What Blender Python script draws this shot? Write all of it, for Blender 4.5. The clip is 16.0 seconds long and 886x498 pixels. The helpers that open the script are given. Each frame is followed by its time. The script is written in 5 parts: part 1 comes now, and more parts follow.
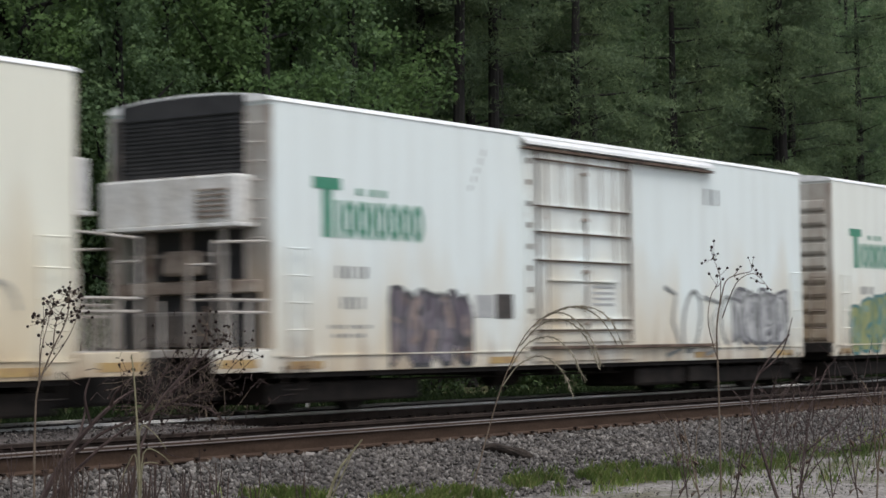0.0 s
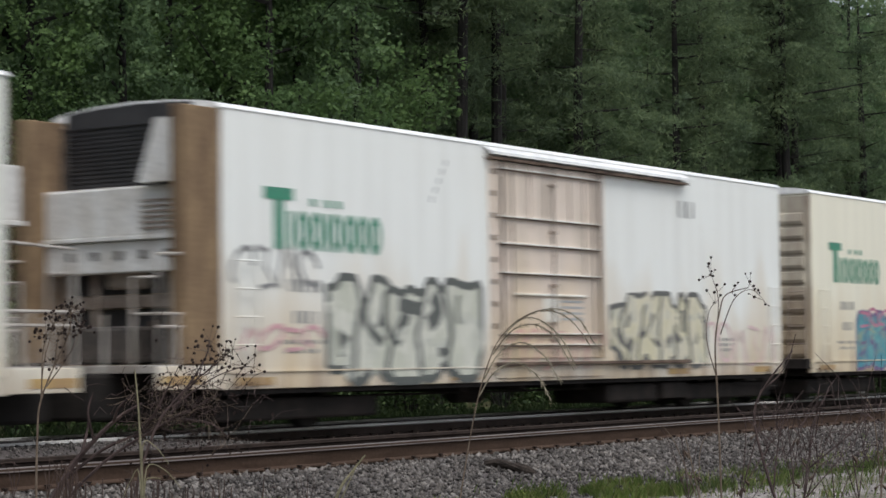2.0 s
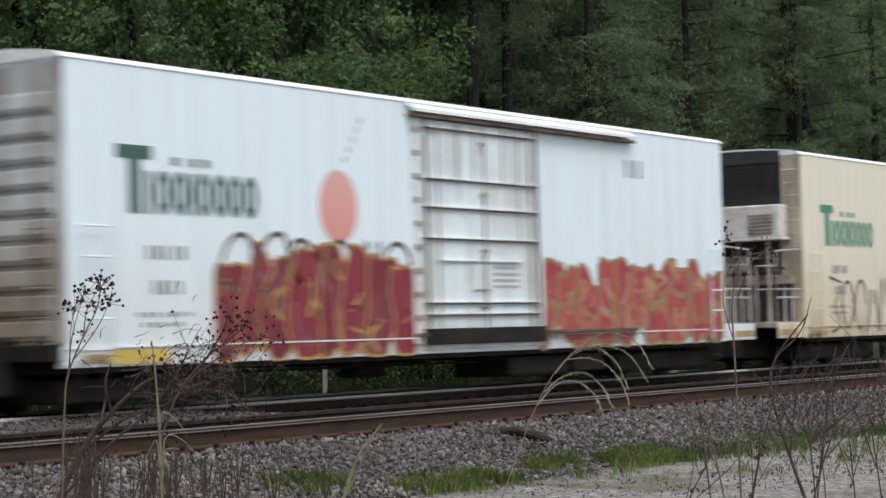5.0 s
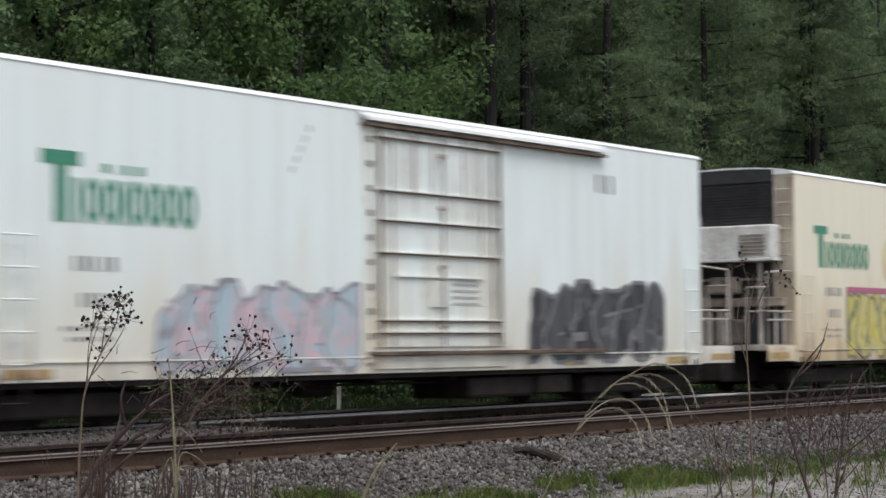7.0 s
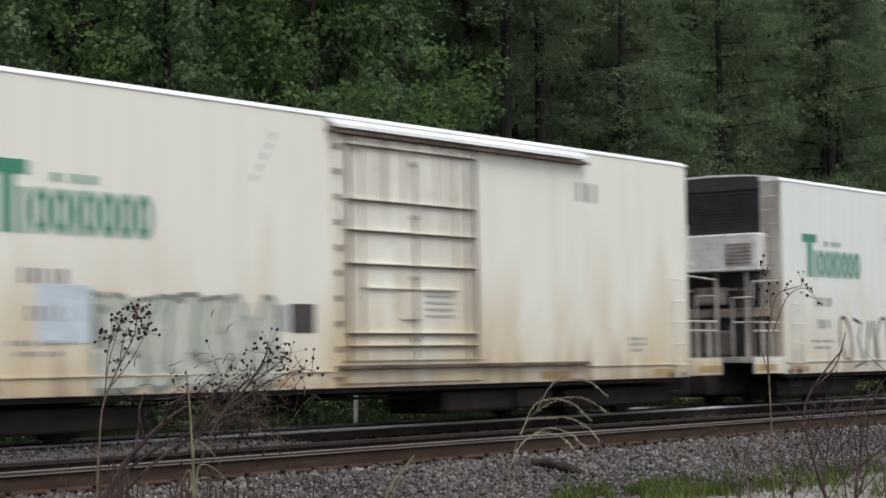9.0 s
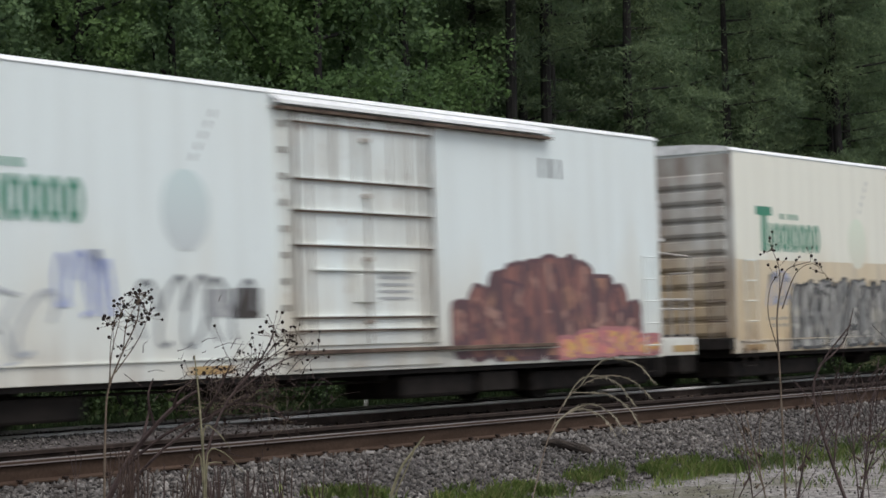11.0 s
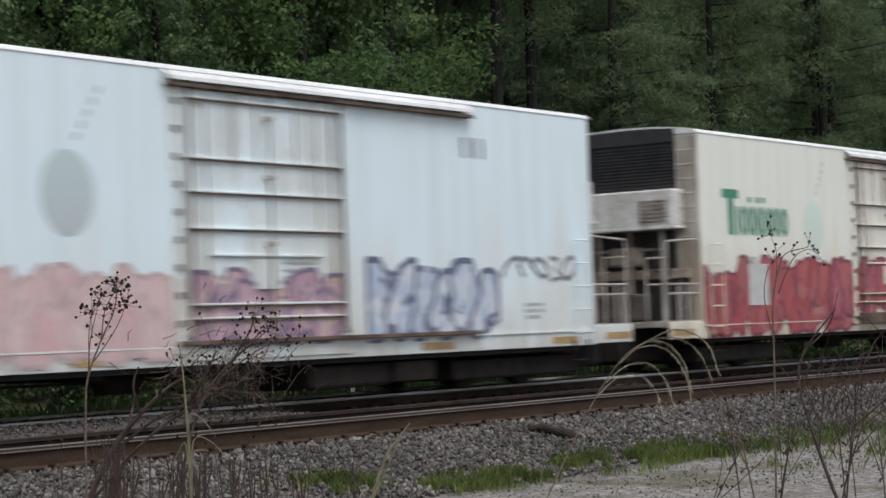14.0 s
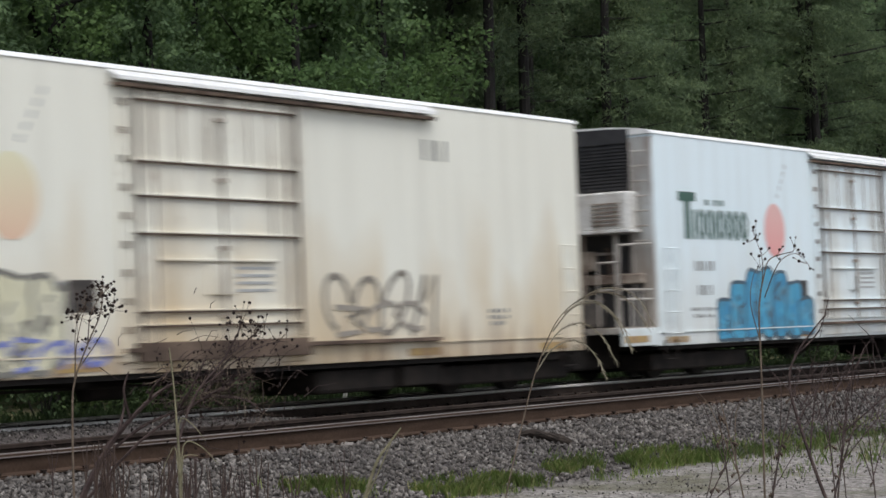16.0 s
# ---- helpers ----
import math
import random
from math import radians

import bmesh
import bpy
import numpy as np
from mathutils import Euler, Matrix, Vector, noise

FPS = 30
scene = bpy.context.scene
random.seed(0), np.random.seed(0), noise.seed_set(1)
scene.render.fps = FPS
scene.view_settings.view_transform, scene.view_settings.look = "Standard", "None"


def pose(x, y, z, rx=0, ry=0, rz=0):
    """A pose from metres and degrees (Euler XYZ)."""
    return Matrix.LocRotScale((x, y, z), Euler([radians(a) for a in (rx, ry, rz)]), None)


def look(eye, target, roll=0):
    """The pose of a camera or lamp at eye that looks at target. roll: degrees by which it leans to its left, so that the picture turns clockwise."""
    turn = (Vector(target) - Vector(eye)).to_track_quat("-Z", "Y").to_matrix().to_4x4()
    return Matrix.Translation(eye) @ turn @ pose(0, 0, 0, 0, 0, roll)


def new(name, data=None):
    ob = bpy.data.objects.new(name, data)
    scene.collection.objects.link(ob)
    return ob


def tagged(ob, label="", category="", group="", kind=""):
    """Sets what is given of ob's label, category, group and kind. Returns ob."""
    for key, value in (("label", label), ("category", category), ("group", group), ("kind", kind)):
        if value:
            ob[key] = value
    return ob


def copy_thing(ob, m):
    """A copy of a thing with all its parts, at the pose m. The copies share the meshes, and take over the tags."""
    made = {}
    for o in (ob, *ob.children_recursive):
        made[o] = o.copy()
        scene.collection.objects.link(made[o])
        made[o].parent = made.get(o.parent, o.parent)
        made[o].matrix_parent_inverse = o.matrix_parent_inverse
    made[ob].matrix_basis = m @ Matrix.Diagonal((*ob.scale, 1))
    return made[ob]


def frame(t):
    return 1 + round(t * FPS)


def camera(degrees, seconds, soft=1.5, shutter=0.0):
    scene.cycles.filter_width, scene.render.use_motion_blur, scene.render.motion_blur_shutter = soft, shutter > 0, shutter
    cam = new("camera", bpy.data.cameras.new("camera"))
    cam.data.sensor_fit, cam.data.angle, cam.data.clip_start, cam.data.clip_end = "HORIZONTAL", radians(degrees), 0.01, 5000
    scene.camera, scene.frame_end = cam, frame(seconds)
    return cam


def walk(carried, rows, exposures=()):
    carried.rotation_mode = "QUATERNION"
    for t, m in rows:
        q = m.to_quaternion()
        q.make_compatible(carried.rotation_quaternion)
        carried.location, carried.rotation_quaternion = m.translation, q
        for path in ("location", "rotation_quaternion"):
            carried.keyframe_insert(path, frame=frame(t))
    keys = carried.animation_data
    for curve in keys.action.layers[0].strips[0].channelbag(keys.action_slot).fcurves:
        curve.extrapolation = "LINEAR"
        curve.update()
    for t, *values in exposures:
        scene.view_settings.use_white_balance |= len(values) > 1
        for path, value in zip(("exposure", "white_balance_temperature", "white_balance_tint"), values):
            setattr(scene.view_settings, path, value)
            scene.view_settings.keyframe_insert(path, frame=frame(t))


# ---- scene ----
cam = camera(23.93, 16.0, soft=1.6, shutter=0.36)

EYE = Vector((0, 0, 0.93))
SIDE = Vector((0.560, -0.828, 0))


def sight(yaw, pitch, roll, dx, dz):
    """A hand-held pose: heading and tilt in degrees, and small shifts of the eye in metres."""
    eye = EYE + SIDE * dx + Vector((0, 0, dz))
    a, b = radians(yaw), radians(pitch)
    ahead = Vector((math.cos(a) * math.cos(b), math.sin(a) * math.cos(b), math.sin(b)))
    return look(eye, eye + ahead * 50, -roll)


walk(cam, [(t, sight(*r)) for t, *r in (
    (0, 33.641, 2.674, 0.898, 0.017, 0.007),
    (0.5, 33.679, 2.752, 1.032, 0.029, 0.007),
    (1, 33.689, 2.887, 0.912, 0.013, 0.003),
    (1.5, 33.698, 2.990, 0.810, 0.019, 0.003),
    (2, 33.707, 3.089, 0.787, 0.013, 0.010),
    (2.5, 33.735, 3.155, 0.949, 0.012, -0.005),
    (3, 33.787, 3.062, 1.068, 0.008, 0.002),
    (3.5, 33.778, 2.870, 1.050, -0.003, 0.003),
    (4, 33.808, 2.682, 1.177, -0.007, -0.001),
    (4.5, 33.926, 2.482, 1.190, -0.014, -0.005),
    (5, 34.057, 2.269, 1.500, -0.000, 0.000),
    (7.5, 34.586, 2.876, 0.575, -0.015, 0.021),
    (8, 34.746, 3.102, 0.782, -0.018, 0.019),
    (8.5, 34.838, 3.167, 0.817, -0.018, 0.013),
    (11, 35.125, 2.640, 1.834, -0.009, 0.001),
    (11.5, 35.132, 2.573, 1.705, -0.017, 0.011),
    (12, 35.200, 2.537, 2.007, -0.010, 0.011),
    (12.5, 35.182, 2.479, 1.929, -0.007, 0.005),
    (13, 35.072, 2.399, 2.078, 0.001, 0.006),
    (13.5, 34.922, 2.299, 2.002, -0.004, 0.006),
    (14, 34.768, 2.229, 2.138, 0.000, 0.006),
    (14.5, 34.664, 2.174, 2.429, 0.017, 0.005),
    (15, 34.620, 2.165, 2.514, 0.029, 0.009),
    (15.5, 34.588, 2.281, 2.255, 0.019, 0.003),
    (16, 34.579, 2.376, 2.163, 0.014, 0.001),
)], ((0, 0.21), (2, 0.21), (3.5, 0.26), (5, 0.31), (7.5, 0.26), (8.5, 0.24), (11, 0.10), (11.5, 0.12), (12, 0.30), (12.5, 0.30), (13, 0.16), (13.5, 0.02), (14, 0.06), (14.5, 0.18), (15, 0.28), (15.5, 0.21), (16, 0.19)))

# ---- light: a bright veiled sky with a broad weak sun ----
world = bpy.data.worlds.new("sky")
scene.world = world
world.use_nodes = True
wn = world.node_tree.nodes
sky = wn.new("ShaderNodeTexSky")
sky.sky_type, sky.sun_disc = "NISHITA", False
sky.sun_elevation, sky.sun_rotation = radians(65), radians(208)
sky.air_density, sky.dust_density = 1.0, 3.0
soften = wn.new("ShaderNodeHueSaturation")
soften.inputs["Saturation"].default_value = 0.48
world.node_tree.links.new(sky.outputs[0], soften.inputs["Color"])
world.node_tree.links.new(soften.outputs[0], wn["Background"].inputs[0])
wn["Background"].inputs[1].default_value = 0.155
sun = new("sun", bpy.data.lights.new("sun", "SUN"))
sun.data.energy, sun.data.angle, sun.data.color = 1.9, radians(40), (0.96, 0.985, 1.0)
sun.matrix_world = look((-13, -24, 60), (0, 0, 0))

# ---- materials ----
def material(name, rough=0.6, metal=0.0):
    m = bpy.data.materials.new(name)
    m.use_nodes = True
    b = m.node_tree.nodes["Principled BSDF"]
    b.inputs["Roughness"].default_value, b.inputs["Metallic"].default_value = rough, metal
    if rough >= 0.75:
        b.inputs["Specular IOR Level"].default_value = 0.15
    return m, m.node_tree.nodes, m.node_tree.links, b


def rgb(c):
    return (*c, 1.0)


def noise_node(n, l, scale, detail=4.0, stretch=None, coord="Object", distortion=0.0):
    tc = n.new("ShaderNodeTexCoord")
    t = n.new("ShaderNodeTexNoise")
    t.inputs["Scale"].default_value, t.inputs["Detail"].default_value = scale, detail
    t.inputs["Distortion"].default_value = distortion
    if stretch:
        mp = n.new("ShaderNodeMapping")
        mp.inputs["Scale"].default_value = stretch
        l.new(tc.outputs[coord], mp.inputs[0])
        l.new(mp.outputs[0], t.inputs["Vector"])
    else:
        l.new(tc.outputs[coord], t.inputs["Vector"])
    return t.outputs["Fac"]


def ramp(n, l, fac, stops):
    r = n.new("ShaderNodeValToRGB")
    while len(r.color_ramp.elements) < len(stops):
        r.color_ramp.elements.new(0.5)
    for e, (p, c) in zip(r.color_ramp.elements, stops):
        e.position, e.color = p, rgb(c)
    l.new(fac, r.inputs[0])
    return r.outputs[0]


def blend(n, l, fac, a, b, mode="MIX"):
    m = n.new("ShaderNodeMix")
    m.data_type, m.blend_type = "RGBA", mode
    for s, v in ((m.inputs[0], fac), (m.inputs[6], a), (m.inputs[7], b)):
        if isinstance(v, (int, float)):
            s.default_value = v
        elif isinstance(v, tuple):
            s.default_value = rgb(v)
        else:
            l.new(v, s)
    return m.outputs[2]


def bumped(n, l, b, height, strength, distance):
    k = n.new("ShaderNodeBump")
    k.inputs["Strength"].default_value, k.inputs["Distance"].default_value = strength, distance
    l.new(height, k.inputs["Height"])
    l.new(k.outputs[0], b.inputs["Normal"])


def two_tone(name, a, b, scale, rough=0.7, metal=0.0, stretch=None, bump=0.0, fine=None):
    """A surface that drifts between two colours, with finer grain over it."""
    m, n, l, p = material(name, rough, metal)
    c = ramp(n, l, noise_node(n, l, scale, 6, stretch), ((0.32, a), (0.68, b)))
    grain = noise_node(n, l, fine or scale * 9, 3)
    g = ramp(n, l, grain, ((0.3, (0.72, 0.72, 0.72)), (0.7, (1, 1, 1))))
    l.new(blend(n, l, 1.0, c, g, "MULTIPLY"), p.inputs["Base Color"])
    if bump:
        bumped(n, l, p, grain, 0.6, bump)
    return m


def car_paint(name, dirt=0.5, rust=0.25, soot=0.0):
    """Old reefer paint: the car's own colour, with grime that ran down it and rust near seams."""
    m, n, l, p = material(name, 0.42)
    info = n.new("ShaderNodeObjectInfo")
    streak = noise_node(n, l, 1.0, 7, (3.4, 3.4, 0.22), distortion=0.3)
    patch = noise_node(n, l, 0.45, 4)
    speck = noise_node(n, l, 9.0, 4, (1, 1, 0.4))
    c = blend(n, l, ramp(n, l, patch, ((0.40, (0, 0, 0)), (0.75, (dirt * 0.6,) * 3))), info.outputs["Color"], (0.60, 0.50, 0.36))
    c = blend(n, l, ramp(n, l, streak, ((0.46, (0, 0, 0)), (0.72, (dirt,) * 3))), c, (0.34, 0.31, 0.26))
    c = blend(n, l, ramp(n, l, speck, ((0.64, (0, 0, 0)), (0.78, (rust,) * 3))), c, (0.22, 0.12, 0.07))
    if soot:
        c = blend(n, l, ramp(n, l, noise_node(n, l, 1.0, 5, (0.8, 0.9, 0.5)), ((0.26, (0.2, 0.2, 0.2)), (0.58, (soot,) * 3))), c, (0.19, 0.135, 0.10))
    # road film that yellows the lower side in ragged runs, more on the dirtier cars, and rust runs above the sill
    sep = n.new("ShaderNodeSeparateXYZ")
    l.new(n.new("ShaderNodeTexCoord").outputs["Object"], sep.inputs[0])

    def below(top, foot, runs, lo, hi):
        h = n.new("ShaderNodeMapRange")
        h.inputs[1].default_value, h.inputs[2].default_value, h.inputs[3].default_value, h.inputs[4].default_value = foot, top, 0.28, -0.28
        l.new(sep.outputs["Z"], h.inputs[0])
        add = n.new("ShaderNodeMath")
        l.new(h.outputs[0], add.inputs[0])
        l.new(runs, add.inputs[1])
        k = n.new("ShaderNodeMapRange")
        k.inputs[1].default_value, k.inputs[2].default_value = lo, hi
        l.new(add.outputs[0], k.inputs[0])
        amount = n.new("ShaderNodeMath")
        amount.operation = "MULTIPLY"
        l.new(k.outputs[0], amount.inputs[0])
        l.new(info.outputs["Alpha"], amount.inputs[1])
        return amount.outputs[0]

    film = noise_node(n, l, 1.0, 6, (1.1, 1.1, 0.35), distortion=0.4)
    c = blend(n, l, below(3.6, 0.7, film, 0.42, 0.95), c, (0.56, 0.43, 0.26))
    runs = noise_node(n, l, 1.0, 5, (4.0, 4.0, 0.5))
    c = blend(n, l, below(1.9, 0.6, runs, 0.60, 0.95), c, (0.26, 0.165, 0.10))
    l.new(c, p.inputs["Base Color"])
    bumped(n, l, p, noise_node(n, l, 1.6, 2), 0.25, 0.01)
    return m


BODY = car_paint("insulated_car_side_paint", 0.13, 0.14)
DOORP = car_paint("stained_door_paint", 0.68, 0.9)
ENDP = car_paint("grimy_end_paint", 0.7, 0.6, 0.92)
ROOF = two_tone("white_roof_coating", (0.90, 0.90, 0.89), (0.80, 0.80, 0.78), 0.8, 0.3)
SILL = two_tone("black_underframe_steel", (0.015, 0.0135, 0.0125), (0.034, 0.029, 0.026), 3, 0.8)
TRUCK = two_tone("greasy_truck_steel", (0.013, 0.011, 0.010), (0.031, 0.025, 0.021), 5, 0.8)
WHEELM = two_tone("worn_wheel_steel", (0.014, 0.012, 0.011), (0.036, 0.030, 0.027), 6, 0.55, 0.3)
GRIMEW = two_tone("grimy_white_steel", (0.56, 0.53, 0.49), (0.30, 0.26, 0.22), 2.5, 0.55, 0.0, (2.2, 2.2, 0.6))
HOUSEW = two_tone("white_machine_housing", (0.80, 0.80, 0.78), (0.58, 0.55, 0.50), 2.0, 0.5, 0.0, (1.6, 1.6, 0.7))
RUSTW = two_tone("rust_streaked_steel", (0.42, 0.36, 0.30), (0.16, 0.11, 0.085), 3.5, 0.7)
RODM = two_tone("dark_rusty_rod", (0.20, 0.145, 0.11), (0.07, 0.05, 0.04), 3.0, 0.8)
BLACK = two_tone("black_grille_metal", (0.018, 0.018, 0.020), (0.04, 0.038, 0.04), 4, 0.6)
DARKBOX = two_tone("dark_machinery", (0.03, 0.027, 0.025), (0.09, 0.075, 0.065), 5, 0.7)
YELLOW = two_tone("yellow_safety_paint", (0.52, 0.36, 0.13), (0.34, 0.21, 0.12), 4, 0.5)
BROWNP = two_tone("brown_rusted_post", (0.31, 0.215, 0.125), (0.15, 0.10, 0.065), 2.2, 0.8, 0.0, (2, 2, 0.5))
INK = two_tone("faded_black_stencil", (0.05, 0.05, 0.055), (0.16, 0.16, 0.16), 12, 0.5)
FADED = two_tone("half_faded_stencil", (0.20, 0.20, 0.20), (0.30, 0.30, 0.29), 12, 0.5)
GREY = two_tone("faded_grey_stencil", (0.36, 0.37, 0.37), (0.50, 0.50, 0.49), 12, 0.5)
RAILTOP = two_tone("dull_rail_head", (0.14, 0.112, 0.10), (0.23, 0.195, 0.175), 3, 0.45, 0.5, (0.3, 4, 4))
RAILDARK = two_tone("oil_black_rail_web", (0.022, 0.015, 0.012), (0.046, 0.033, 0.027), 4, 0.85)
RAILBRIGHT = two_tone("worn_bright_rail_head", (0.44, 0.42, 0.39), (0.60, 0.58, 0.55), 3, 0.4, 0.0, (0.3, 4, 4))
RAILWEB = two_tone("rusty_rail_web", (0.046, 0.028, 0.019), (0.072, 0.046, 0.032), 4, 0.9, 0.0, (0.4, 3, 3), 0.004)
TIE = two_tone("weathered_tie_wood", (0.014, 0.011, 0.009), (0.04, 0.031, 0.026), 4, 0.95, 0.0, (6, 0.7, 6), 0.01)
BARK = two_tone("dark_pine_bark", (0.017, 0.016, 0.015), (0.034, 0.031, 0.029), 3, 0.95, 0.0, (3, 3, 0.6), 0.03)
STALK = two_tone("dead_weed_stalk", (0.09, 0.066, 0.05), (0.18, 0.14, 0.105), 14, 0.9)
TWIG = two_tone("grey_brown_twig", (0.036, 0.025, 0.024), (0.098, 0.070, 0.064), 12, 0.9)
BRUSH = two_tone("red_brown_dead_stalk", (0.040, 0.027, 0.023), (0.092, 0.064, 0.052), 12, 0.9)
LITTER = two_tone("withered_leaf_brown", (0.05, 0.034, 0.026), (0.13, 0.095, 0.07), 30, 0.9)
SEED = two_tone("dark_dry_seed_head", (0.012, 0.008, 0.008), (0.04, 0.027, 0.023), 40, 0.95)
STRAW = two_tone("straw_coloured_grass", (0.14, 0.13, 0.08), (0.26, 0.235, 0.15), 20, 0.8)
PLUMEM = two_tone("pale_reed_plume", (0.17, 0.15, 0.105), (0.29, 0.255, 0.19), 20, 0.85)
DEADWOOD = two_tone("dark_rotten_wood", (0.018, 0.014, 0.012), (0.06, 0.048, 0.04), 7, 0.95, 0.0, (1, 6, 6), 0.02)
POSTM = two_tone("weathered_white_post", (0.56, 0.55, 0.50), (0.38, 0.36, 0.32), 5, 0.8)


def island_colours(name, stops, rough=0.7, through_light=0.0, cool=(0.62, 0.66, 0.64), warm=(1.18, 1.16, 1.04)):
    m, n, l, p = material(name, rough)
    geo = n.new("ShaderNodeNewGeometry")
    c = ramp(n, l, geo.outputs["Random Per Island"], stops)
    big = ramp(n, l, noise_node(n, l, 0.5, 3), ((0.36, cool), (0.64, warm)))
    c = blend(n, l, 1.0, c, big, "MULTIPLY")
    tuft = ramp(n, l, noise_node(n, l, 1.4, 2), ((0.40, tuple(0.5 + 0.5 * k for k in cool)), (0.62, tuple(0.4 + 0.6 * k for k in warm))))
    c = blend(n, l, 1.0, c, tuft, "MULTIPLY")
    l.new(c, p.inputs["Base Color"])
    p.inputs["Specular IOR Level"].default_value = 0.2
    if through_light:
        t = n.new("ShaderNodeBsdfTranslucent")
        l.new(c, t.inputs["Color"])
        mix = n.new("ShaderNodeMixShader")
        mix.inputs[0].default_value = through_light
        l.new(p.outputs[0], mix.inputs[1])
        l.new(t.outputs[0], mix.inputs[2])
        l.new(mix.outputs[0], n["Material Output"].inputs["Surface"])
    return m


LEAF = island_colours("broadleaf_green", ((0.0, (0.112, 0.178, 0.076)), (0.5, (0.120, 0.193, 0.080)), (1.0, (0.136, 0.212, 0.088))), 0.7, 0.58)
LEAFD = island_colours("dull_broadleaf_green", ((0.0, (0.124, 0.186, 0.104)), (0.6, (0.136, 0.206, 0.110)), (1.0, (0.158, 0.228, 0.120))), 0.65, 0.55)
NEEDLE = island_colours("pine_needle_green", ((0.0, (0.128, 0.172, 0.108)), (0.6, (0.144, 0.194, 0.116)), (1.0, (0.168, 0.216, 0.118))), 0.7, 0.55)
# undergrowth green with the wood's shade put into the colour
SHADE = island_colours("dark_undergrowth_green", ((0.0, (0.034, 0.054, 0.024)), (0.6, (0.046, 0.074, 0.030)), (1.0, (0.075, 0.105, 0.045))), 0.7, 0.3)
GRASSM = island_colours("spring_grass", ((0.0, (0.125, 0.180, 0.052)), (0.6, (0.195, 0.265, 0.082)), (1.0, (0.33, 0.32, 0.16))), 0.7, 0.4)
STONE = island_colours("grey_ballast_stone", ((0.0, (0.034, 0.031, 0.029)), (0.4, (0.078, 0.071, 0.067)), (0.8, (0.128, 0.118, 0.112)), (1.0, (0.205, 0.193, 0.185))), 0.9, 0.0, (0.82, 0.81, 0.80), (1.10, 1.08, 1.05))


def ground_material():
    m, n, l, p = material("gravel_and_earth", 0.95)
    tc = n.new("ShaderNodeTexCoord")
    sep = n.new("ShaderNodeSeparateXYZ")
    l.new(tc.outputs["Object"], sep.inputs[0])
    v = n.new("ShaderNodeTexVoronoi")
    v.inputs["Scale"].default_value = 22
    l.new(tc.outputs["Object"], v.inputs["Vector"])
    tone = n.new("ShaderNodeRGBToBW")
    l.new(v.outputs["Color"], tone.inputs[0])
    stone = blend(n, l, 0.75, (0.12, 0.104, 0.099), tone.outputs[0], "MULTIPLY")
    stone = blend(n, l, ramp(n, l, noise_node(n, l, 6, 4), ((0.3, (0, 0, 0)), (0.7, (1, 1, 1)))), stone, (0.07, 0.061, 0.058))
    path = ramp(n, l, noise_node(n, l, 14, 6), ((0.3, (0.125, 0.114, 0.104)), (0.7, (0.27, 0.25, 0.23))))
    path = blend(n, l, 0.8, path, tone.outputs[0], "SOFT_LIGHT")
    path = blend(n, l, ramp(n, l, noise_node(n, l, 0.9, 5), ((0.5, (0, 0, 0)), (0.66, (0.75,) * 3))), path, (0.085, 0.08, 0.045))
    earth = ramp(n, l, noise_node(n, l, 1.5, 5), ((0.35, (0.045, 0.065, 0.02)), (0.65, (0.10, 0.085, 0.05))))
    near = n.new("ShaderNodeMapRange")
    near.inputs[1].default_value, near.inputs[2].default_value = 10.6, 11.2
    l.new(sep.outputs["Y"], near.inputs[0])
    c = blend(n, l, near.outputs[0], path, stone)
    beyond = n.new("ShaderNodeMapRange")
    beyond.inputs[1].default_value, beyond.inputs[2].default_value = 22.2, 23.0
    l.new(sep.outputs["Y"], beyond.inputs[0])
    c = blend(n, l, beyond.outputs[0], c, earth)
    l.new(c, p.inputs["Base Color"])
    bumped(n, l, p, v.outputs["Distance"], 0.9, 0.03)
    return m


GROUND = ground_material()

# ---- mesh helpers ----
def mesh_of(name, bm, mats, smooth=False):
    me = bpy.data.meshes.new(name)
    bm.to_mesh(me)
    bm.free()
    for k in (mats if isinstance(mats, (list, tuple)) else [mats]):
        me.materials.append(k)
    if smooth:
        me.shade_smooth()
    return me


def part(name, bm, mat, parent, label="", smooth=False):
    ob = new(name, mesh_of(name, bm, mat, smooth))
    ob.parent = parent
    return tagged(ob, label)


def box(bm, x0, x1, y0, y1, z0, z1, bevel=0.0):
    r = bmesh.ops.create_cube(bm, size=1, matrix=Matrix.LocRotScale(((x0 + x1) / 2, (y0 + y1) / 2, (z0 + z1) / 2), None, (x1 - x0, y1 - y0, z1 - z0)))
    if bevel:
        vs = set(r["verts"])
        es = [e for e in bm.edges if e.verts[0] in vs and e.verts[1] in vs]
        bmesh.ops.bevel(bm, geom=es, offset=bevel, segments=2, affect="EDGES", profile=0.5)
    return bm


def boxed(*b, bevel=0.0):
    return box(bmesh.new(), *b, bevel=bevel)


